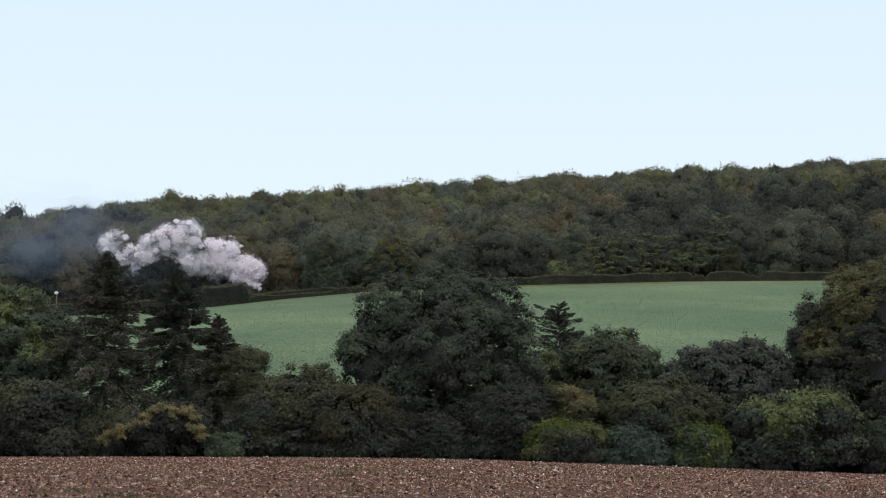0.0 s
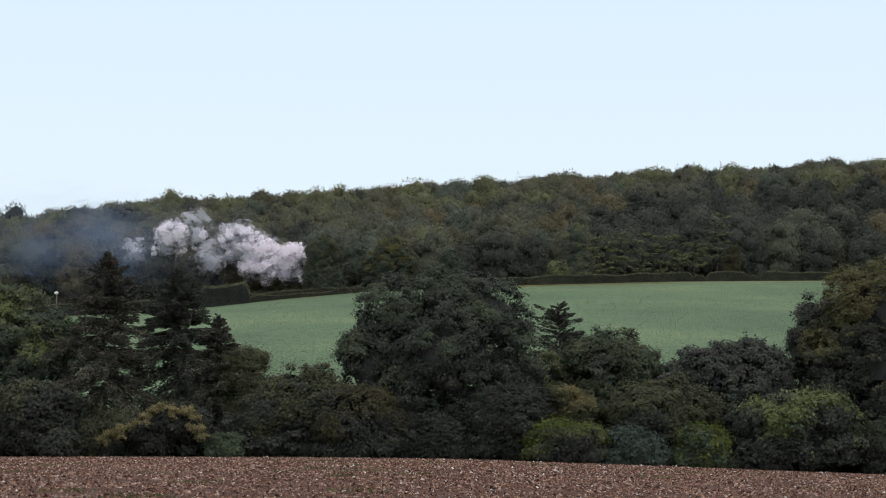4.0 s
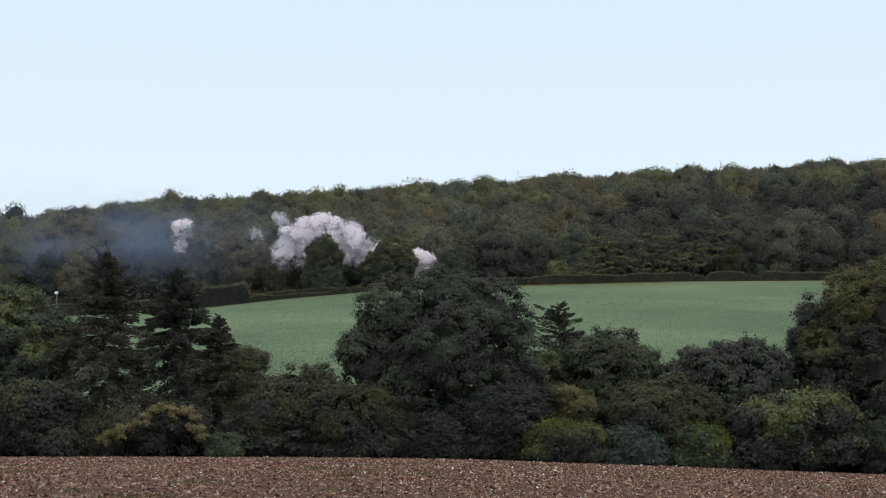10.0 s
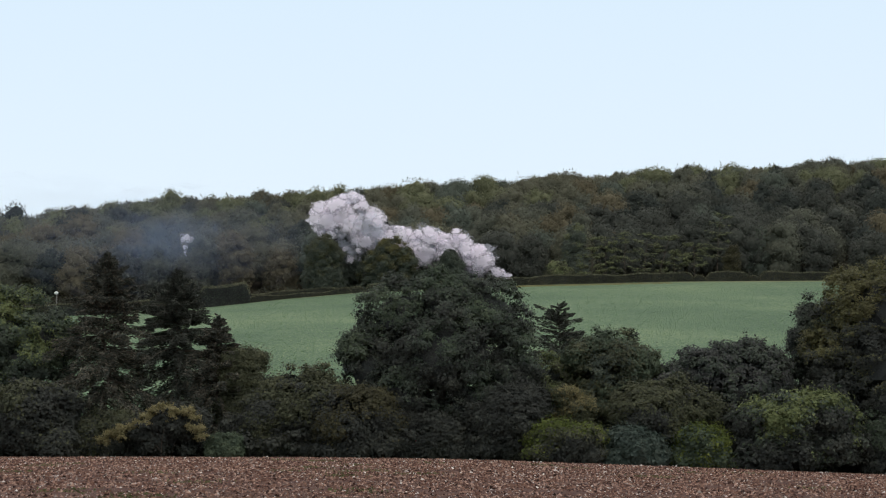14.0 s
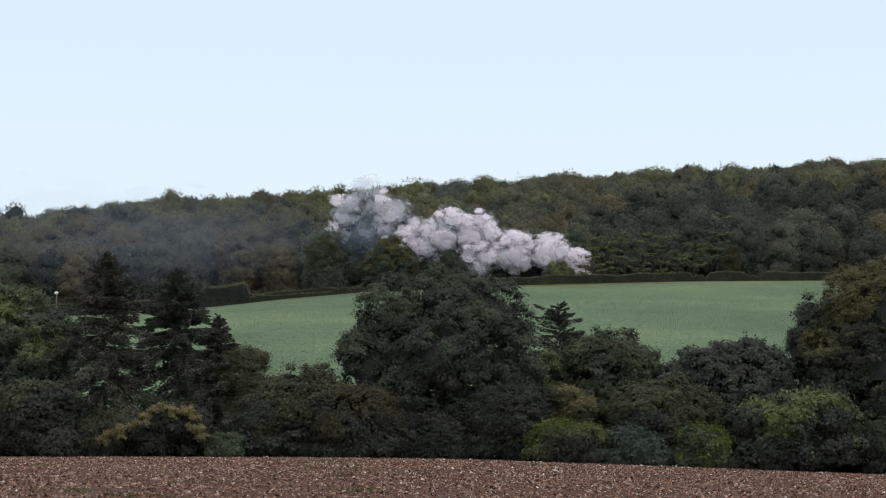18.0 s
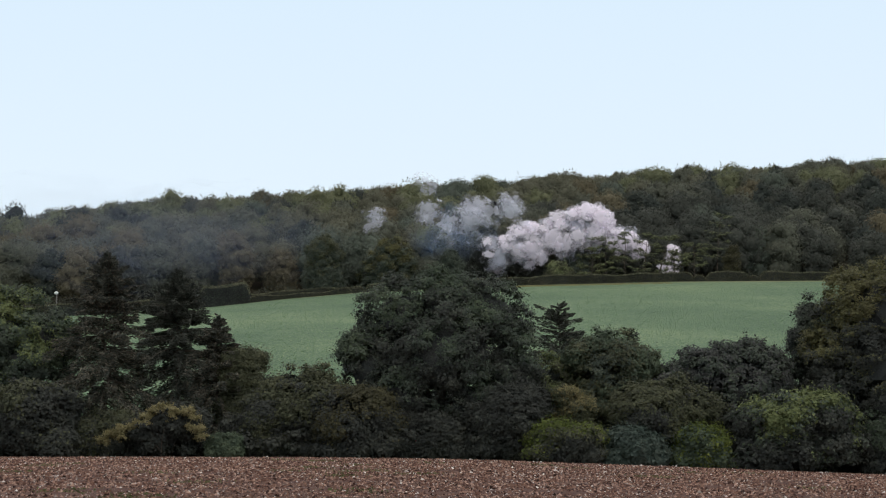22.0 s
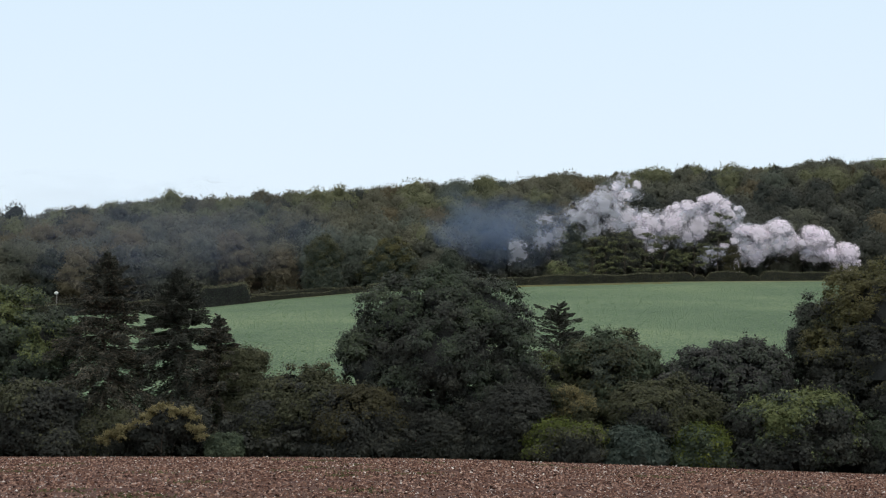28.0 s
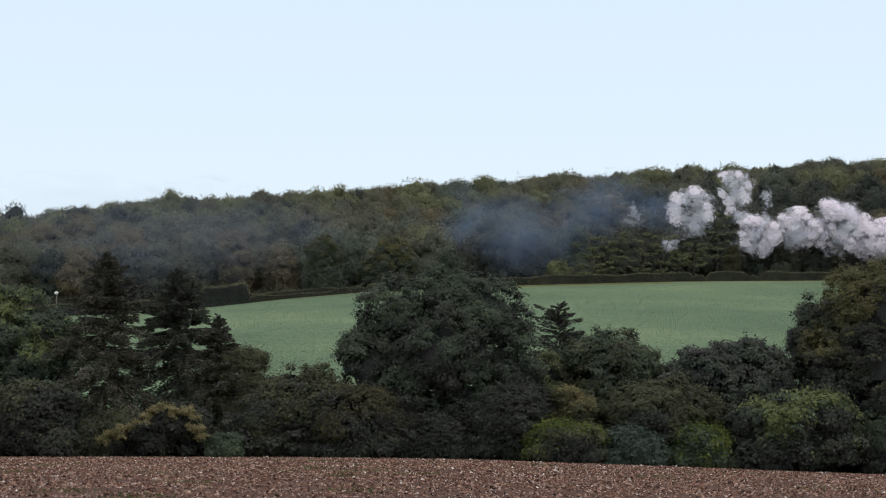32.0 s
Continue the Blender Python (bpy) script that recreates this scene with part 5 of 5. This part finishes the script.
CLOUDS.append([(9, -16.9, 55.6, 4.0, 1), (11, -20.5, 61.0, 5.0, 1), (13, -16.9, 61.9, 5.0, 1), (14.5, -13.3, 62.8, 5.4, 1), (17, -10.1, 64.6, 6.1, 1), (18, -7.6, 64.1, 6.5, 0.9), (19, -4.7, 64.6, 6.8, 0.75), (20, -2.2, 65.9, 6.8, 0.6), (21, 0.7, 67.0, 6.5, 0.45), (22, 3.2, 67.7, 6.1, 0.3), (24, 7.4, 69.1, 5.4, 0)])
CLOUDS.append([(12, -9.7, 57.4, 4.3, 1), (13, -10.1, 58.3, 5.0, 1), (14.5, -8.8, 60.1, 5.4, 1), (17, -6.5, 60.4, 5.8, 0.8), (18, -3.4, 61.0, 5.8, 0.75), (19, -1.1, 61.5, 5.4, 0.65), (20, 0.2, 62.8, 5.4, 0.5), (21, 2.0, 63.7, 4.7, 0.3), (23, 5.6, 65.5, 4.3, 0)])
CLOUDS.append([(10, -7.5, 55.7, 4.0, 1), (11, -6.1, 57.9, 5.0, 1), (13, -5.2, 59.7, 6.1, 1), (14.5, -3.4, 61.5, 6.5, 1), (17, 1.1, 65.1, 7.2, 1), (18, 2.9, 66.4, 7.2, 1), (19, 5.6, 67.0, 7.2, 0.9), (20, 6.8, 68.1, 6.8, 0.7), (21, 9.7, 69.5, 6.5, 0.55), (22, 11.5, 70.6, 6.5, 0.4), (23, 14.1, 71.7, 6.1, 0.25), (25, 17.3, 73.7, 5.4, 0)])
CLOUDS.append([(12, 6.8, 53.7, 2.9, 1), (13, 3.2, 58.6, 5.0, 1), (14.5, 4.7, 60.4, 6.1, 1), (17, 9.7, 64.1, 6.5, 1), (18, 11.2, 65.9, 6.5, 1), (19, 13.0, 67.3, 6.5, 0.9), (20, 15.9, 70.2, 5.8, 0.7), (21, 18.4, 72.8, 4.7, 0.6), (22, 20.6, 74.2, 4.3, 0.5), (23, 22.4, 76.1, 3.6, 0.38), (24, 24.9, 77.3, 3.2, 0.25), (26, 29.1, 79.7, 2.9, 0)])
CLOUDS.append([(13, 10.4, 55.4, 3.6, 1), (14.5, 11.5, 56.5, 5.4, 1), (17, 11.1, 57.2, 6.1, 1), (18, 11.9, 57.5, 6.1, 1), (19, 13.3, 57.2, 5.8, 0.95), (20, 14.4, 57.9, 5.8, 0.9), (21, 16.2, 59.0, 5.8, 0.85), (22, 18.0, 59.0, 5.8, 0.74), (23, 19.4, 59.0, 5.8, 0.64), (24, 20.8, 59.0, 5.8, 0.56), (25, 21.2, 59.7, 5.8, 0.5), (28, 24.1, 60.1, 4.0, 0.3), (30, 25.5, 62.2, 3.2, 0.12), (31.5, 26.3, 63.7, 2.9, 0)])
CLOUDS.append([(14.2, 19.0, 54.3, 3.6, 1), (17, 21.2, 58.6, 6.5, 1), (19, 22.3, 60.1, 7.2, 1), (21, 25.4, 61.5, 7.5, 1), (23, 27.2, 61.9, 7.5, 0.9), (24, 28.4, 61.9, 7.5, 0.85), (25, 29.5, 62.6, 7.2, 0.75), (28, 33.1, 65.5, 5.4, 0.4), (29, 34.4, 67.0, 5.0, 0.33), (30, 35.3, 68.8, 4.3, 0.22), (31, 36.0, 71.0, 3.6, 0.14), (32, 36.8, 72.8, 3.2, 0)])
CLOUDS.append([(17, 32.5, 58.3, 4.7, 1), (18, 34.3, 59.0, 5.8, 1), (19, 35.6, 61.2, 6.8, 1), (20, 36.2, 63.0, 7.2, 1), (22, 38.5, 64.6, 7.5, 1), (24, 41.6, 67.0, 7.9, 1), (25, 42.9, 67.0, 7.5, 0.9), (28, 46.5, 70.1, 6.1, 0.5), (29, 48.3, 71.3, 5.8, 0.38), (30, 50.1, 72.1, 5.4, 0.22), (32, 53.0, 73.5, 4.7, 0)])
CLOUDS.append([(18, 42.7, 56.8, 3.6, 1), (19, 43.3, 60.1, 5.4, 1), (20, 43.4, 63.7, 6.5, 1), (22, 47.0, 67.3, 7.5, 1), (24, 49.7, 69.1, 7.9, 1), (25, 51.5, 69.9, 7.9, 1), (28, 55.6, 74.2, 7.5, 0.65), (29, 57.4, 76.1, 7.2, 0.5), (30, 58.5, 77.3, 6.5, 0.38), (31, 59.8, 77.9, 5.4, 0.3), (32, 61.0, 78.6, 4.7, 0.15)])
CLOUDS.append([(20, 39.7, 60.1, 3.6, 1), (22, 42.5, 68.2, 4.7, 1), (24, 48.9, 72.4, 4.7, 1), (25, 50.1, 73.1, 5.0, 1), (28, 58.0, 79.2, 5.0, 0.6), (29, 59.8, 81.0, 5.0, 0.5), (30, 60.4, 82.8, 4.7, 0.4), (31, 60.7, 84.1, 3.6, 0.25), (32, 61.1, 85.0, 2.9, 0.12)])
CLOUDS.append([(20, 51.8, 60.1, 3.2, 1), (21, 54.1, 61.5, 4.3, 1), (22, 56.8, 62.8, 5.0, 1), (23, 58.7, 63.7, 5.4, 1), (24, 61.4, 65.1, 5.8, 1), (25, 62.6, 65.5, 5.8, 1), (28, 65.9, 67.7, 5.8, 0.8), (29, 68.1, 68.4, 5.4, 0.6), (30, 69.2, 68.8, 4.7, 0.35), (32, 70.5, 70.1, 4.0, 0)])
CLOUDS.append([(21, 61.3, 59.2, 2.5, 0.9), (22, 62.2, 60.1, 3.2, 0.9), (24, 58.6, 58.3, 3.6, 0.7), (25, 56.8, 59.2, 3.6, 0.6), (28, 68.5, 61.9, 4.0, 0.7), (29, 71.2, 61.9, 3.6, 0.7), (31, 73.0, 61.5, 3.2, 0.55), (32, 73.9, 61.5, 3.2, 0.4)])
CLOUDS.append([(22, 73.0, 59.0, 2.5, 1), (23, 75.2, 61.9, 4.0, 1), (24, 74.9, 64.1, 5.4, 1), (25, 75.8, 64.6, 6.1, 1), (28, 77.1, 68.1, 7.2, 1), (29, 77.8, 68.8, 7.5, 1), (30, 78.2, 69.9, 7.5, 0.95), (31, 78.9, 70.6, 7.9, 0.8), (32, 79.3, 72.1, 7.9, 0.65)])
CLOUDS.append([(23, 81.1, 60.1, 2.9, 1), (24, 82.9, 61.5, 3.6, 1), (25, 82.9, 63.7, 4.7, 1), (28, 86.2, 71.9, 5.8, 1), (29, 87.6, 73.5, 5.8, 1), (30, 89.1, 76.1, 5.8, 0.9), (31, 90.4, 77.9, 5.8, 0.8), (32, 92.8, 79.7, 5.8, 0.7)])
CLOUDS.append([(24, 90.9, 58.3, 2.9, 1), (25, 93.7, 60.4, 3.2, 0.9), (28, 94.4, 71.0, 2.9, 0.7), (29, 97.0, 73.1, 2.9, 0.6), (30, 98.9, 75.0, 2.9, 0.5), (31, 100.7, 76.4, 2.5, 0.45), (32, 103.3, 79.0, 2.5, 0.35)])
CLOUDS.append([(24, 90.9, 57.9, 2.9, 0.9), (25, 91.0, 60.1, 3.2, 0.8), (28, 92.9, 67.3, 3.2, 0.45), (30, 93.7, 68.2, 2.9, 0.45), (32, 95.2, 71.0, 2.9, 0.5)])
CLOUDS.append([(24, 95.4, 56.1, 2.9, 1), (25, 99.9, 58.3, 4.3, 1), (28, 98.2, 61.5, 6.8, 1), (29, 98.6, 62.2, 7.2, 1), (30, 99.1, 62.2, 7.2, 1), (31, 100.0, 63.7, 6.8, 0.95), (32, 100.8, 64.4, 6.8, 0.9)])
CLOUDS.append([(23.4, 79.0, 56.2, 3.0, 0.8), (24, 81.5, 56.0, 3.6, 0.85), (25, 83.0, 56.2, 4.2, 0.85), (28, 85.5, 57.4, 4.2, 0.5), (30, 87.0, 58.3, 3.6, 0)])
CLOUDS.append([(24.4, 90.4, 56.4, 3.0, 0.8), (25, 92.0, 56.6, 3.8, 0.9), (28, 92.6, 58.2, 4.6, 0.7), (30, 93.5, 59.0, 4.0, 0.3), (31.5, 94.0, 59.5, 3.6, 0)])
CLOUDS.append([(25.5, 106.2, 57.4, 3.2, 1), (28, 107.6, 63.6, 5.8, 1), (29, 109.0, 64.0, 6.0, 1), (30, 110.5, 64.9, 6.3, 1), (31, 112.3, 65.9, 6.8, 0.95), (32, 113.8, 67.0, 6.8, 0.9)])
CLOUDS.append([(27.5, 117.9, 60.1, 4.3, 1), (28, 118.0, 61.6, 5.4, 1), (29, 117.8, 62.6, 5.6, 1), (30, 120.6, 64.4, 6.6, 1), (31, 122.8, 66.2, 7.9, 1), (32, 124.3, 67.7, 7.9, 1)])
CLOUDS.append([(28, 127.8, 58.6, 3.2, 1), (29, 132.2, 60.0, 3.5, 1), (30, 132.8, 61.7, 5.2, 1), (31, 132.4, 63.0, 6.5, 1), (32, 132.8, 64.4, 7.2, 1)])
CLOUDS.append([(28.4, 123.6, 60.4, 2.6, 1), (29, 124.8, 61.3, 3.9, 1), (30, 126.6, 63.2, 5.0, 1), (31, 127.8, 64.6, 5.6, 1), (32, 128.7, 66.0, 5.8, 1)])
CLOUDS.append([(29, 138.1, 60.1, 2.9, 1), (30, 139.2, 60.8, 4.3, 1), (31, 139.9, 61.9, 5.8, 1), (32, 140.7, 63.7, 6.8, 1)])
CLOUDS.append([(30, 146.7, 60.1, 2.5, 1), (31, 148.5, 61.5, 4.3, 1), (32, 150.0, 63.0, 5.8, 1)])

# coal smoke hanging before the wood: its drift, when it gathers and leaves, and its half width and height
SMOKES = []
SMOKES.append(([(0, -116.0, 68.2), (3, -114.2, 67.3), (8, -108.8, 67.3)], (0, 0, 6, 11), 12.6, 9.0))
SMOKES.append(([(0, -130.1, 60.1), (12, -124.8, 60.1)], (0, 0, 9, 16), 17.1, 8.1))
SMOKES.append(([(0, -107.8, 63.7), (6, -103.3, 66.4), (14, -96.2, 69.1)], (1, 5, 9, 15), 12.0, 9.0))
SMOKES.append(([(0, -102.2, 56.5), (6, -98.6, 58.3), (14, -92.4, 60.1)], (0, 3, 9, 16), 14.0, 8.1))
SMOKES.append(([(6, -94.2, 61.9), (14, -88.8, 61.9), (20, -85.3, 63.7)], (5, 9, 13, 20), 17.0, 9.5))
SMOKES.append(([(14, -29.5, 65.5), (20, -22.3, 67.3)], (15, 17, 20, 23), 10.8, 8.1))
SMOKES.append(([(19, -2.5, 61.9), (23, 4.7, 64.6), (32, 11.9, 67.3)], (19, 22, 27, 40), 13.5, 9.9))
SMOKES.append(([(21, 11.9, 63.7), (25, 13.7, 67.3), (32, 19.1, 69.1)], (20, 23, 34, 44), 17.1, 12.6))
SMOKES.append(([(22, 20.9, 71.0), (28, 26.3, 67.3), (32, 29.9, 63.7)], (22, 26, 36, 44), 16.2, 13.5))
SMOKES.append(([(27, 38.9, 65.5), (32, 44.3, 71.0)], (26, 28.5, 36, 44), 13.5, 10.8))
SMOKES.append(([(28, 49.8, 72.8), (32, 54.3, 76.4)], (28, 30.5, 36, 44), 11.7, 9.0))
SMOKES.append(([(30, 66.0, 71.0), (32, 67.8, 72.8)], (30, 32, 36, 44), 9.0, 7.2))

SMOKES.append(([(0, -112, 63), (32, -104, 65)], (-60, -30, 60, 90), 46, 17))
SMOKES.append(([(4, -78, 62), (32, -64, 66)], (0, 9, 60, 90), 36, 16))


def drawn_back(x, z, back):
    """A place that has drifted back among the trees of the hillside, sinking a little."""
    k = (STEAM_Y + back) / STEAM_Y
    return x * k, STEAM_Y + back, 1.7 + (z - 1.7) * k - 0.3 * back


def cloud(rows, seed):
    """One cloud of the plume: billows that leave the chimney together, spread, thin out and lose themselves in the wood."""
    rnd = random.Random(seed)
    ts, xs, zs, rs, ds = ([row[i] for row in rows] for i in range(5))
    born = None
    if ts[0] > 0:
        born = max(0.1, ts[0] - max(0.35, (head_x(ts[0]) - xs[0]) / 8.5))
        ts, xs, zs = [born] + ts, [head_x(born)] + xs, [float(rail_z(head_x(born))) + 4.2] + zs
        rs, ds = [min(rs[0], 1.2)] + rs, [1.0] + ds

    def at(t, what):
        return float(np.interp(t, ts, what))

    def centre(t):
        # linger on the last drift once the cloud has gone
        late = max(0.0, t - ts[-1])
        return at(t, xs) + 1.2 * late, at(t, zs) + 0.2 * late

    puff = base("steam_puff", xs[0], STEAM_Y, zs[0])
    tagged(puff, "billowing white steam drifting from a locomotive", "steam", "steam puffs")
    low = pose(xs[0], 486, zs[0] - 14)
    steps = sorted({0.0, 32.0, *[t for t in ts if 0 <= t <= 32], *np.arange(1.0, 32.0, 1.5)})
    path = []
    for t in steps:
        if born is not None and t < born - 0.01:
            if t <= born - 0.4 or t == 0:
                path.append((t, low))
            continue
        x, z = centre(t)
        path.append((t, pose(x, STEAM_Y, z)))
    if born is not None and born - 0.3 > path[0][0] + 0.1:
        path.append((born - 0.3, low))
    path.sort(key=lambda row: row[0])
    walk(puff, path)
    widest = max(rs)
    count = 18 if widest < 3.3 else 28 if widest < 5.5 else 38
    for i in range(count):
        heart = i >= count - (2 if widest < 3.3 else 5)
        shred = i % 4 == 3 and not heart
        core = i % 4 == 1 or heart
        share = rnd.uniform(0.5, 0.85) if shred else rnd.uniform(0.45, 0.62) if core else rnd.uniform(0.22, 0.4)
        s = max(widest * share, 0.9)
        a, q = rnd.uniform(0, 6.283), math.sqrt(rnd.uniform(0.02, 0.45) if heart else rnd.uniform(0.02, 0.8) if core else rnd.uniform(0.25, 1))
        ux, uz, uy = math.cos(a) * q, math.sin(a) * q, rnd.uniform(-1, 1)
        stays = rnd.uniform(0.17, 0.48) if shred else rnd.uniform(0.88, 0.98) if heart else rnd.uniform(0.75, 0.98) if core else 0.58 + 0.39 * (i + 0.5) / count
        ob = new("shred" if shred else "billow", rnd.choice(HEARTS if heart else SHREDS if shred else BILLOWS if s > 2.0 else TUFTS))
        ob.parent = puff
        ob.scale = (s * rnd.uniform(0.95, 1.35), s, s * rnd.uniform(0.85, 1.1))
        spin, tip = rnd.uniform(-3, 3), rnd.uniform(-60, 60)

        def place(t):
            r, d = at(t, rs), at(t, ds)
            reach = max(r * 1.08 - s * 0.62, 0.12 * r)
            back = 80 * min(1.0, max(0.0, (stays - d) / 0.16)) ** 1.5
            back = max(back, 80 * min(1.0, max(0.0, (0.95 * s - r) / (0.4 * s))))
            x, z = centre(t)
            bx, by, bz = drawn_back(x + 1.06 * ux * reach, z + uz * reach, back)
            return pose(bx - x, by - STEAM_Y + uy * 2.2 + (1.5 if shred else 2.8 if heart else 0), bz - z, -8 - 30 * uz) @ pose(0, 0, 0, 0, tip + spin * (t - ts[0]), 0)

        rows_i = []
        for t in steps:
            if born is None or t >= born - 0.01 or t == 0:
                rows_i.append((t, place(max(t, ts[0]))))
        walk(ob, rows_i)
        tagged(ob, kind="stuff")


def smoke(rows, life, sx, sz, seed):
    """A veil of coal smoke that gathers before the wood and drifts off into it."""
    rnd = random.Random(seed)
    ob = new("smoke_haze", (MISTS if sx > 30 else HAZES)[seed % 2])
    ob.scale = (sx * 1.25, 5, sz * 1.25)
    ts = [row[0] for row in rows]
    tip = rnd.uniform(-25, 25)
    path = []
    for t in sorted({0.0, 32.0, *[v for v in (*life, *ts) if 0 < v < 32], *np.arange(2.0, 31.0, 2.0)}):
        level = float(np.interp(t, life, [0, 1, 1, 0])) if life[0] < life[1] else float(np.interp(t, life[2:], [1, 0]))
        back = 3 + 90 * (1 - level) ** 1.3
        x, y, z = drawn_back(float(np.interp(t, ts, [row[1] for row in rows])), float(np.interp(t, ts, [row[2] for row in rows])), back)
        path.append((t, pose(x, y, z + 0.2 * back, 0, tip, 0)))
    walk(ob, path)
    tagged(ob, "thin blue-grey coal smoke hanging before a wood", "smoke", "smoke veils")


def motions():
    times = [0, 3, 6, 9, 13, 17, 19, 23, 25, 28, 32]
    walk(loco, [(t, pose(head_x(t), 486, float(rail_z(head_x(t))))) for t in times])
    walk(tender, [(t, pose(head_x(t) - 11.4, 486, float(rail_z(head_x(t) - 11.4)))) for t in times])
    # the blast at the chimney goes along with the engine
    jet = base("steam_blast", head_x(0), 486, 45)
    tagged(jet, "white steam blasting from the chimney of a locomotive", "steam")
    walk(jet, [(t, pose(head_x(t), 486.5, float(rail_z(head_x(t))) + float(lerp(head_x(t), [95, 120], [4.2, 6.8])))) for t in times])
    rnd = random.Random(77)
    for i in range(9):
        k = i / 8
        ob = new("billow", TUFTS[i % len(TUFTS)])
        ob.parent = jet
        size = 0.55 + 1.3 * k + rnd.uniform(-0.15, 0.2)
        ob.matrix_basis = pose(-0.2 - 4.6 * k ** 1.3 + rnd.uniform(-0.4, 0.4), rnd.uniform(-0.4, 0.4), 0.3 + 2.9 * k ** 0.7 + rnd.uniform(-0.4, 0.4), 0, rnd.uniform(-60, 60), 0) @ Matrix.Diagonal((size * 1.2, size, size, 1))
    for i, rows in enumerate(CLOUDS):
        cloud(rows, 100 + i)
    for i, rows in enumerate(SMOKES):
        smoke(*rows, 300 + i)


motions()
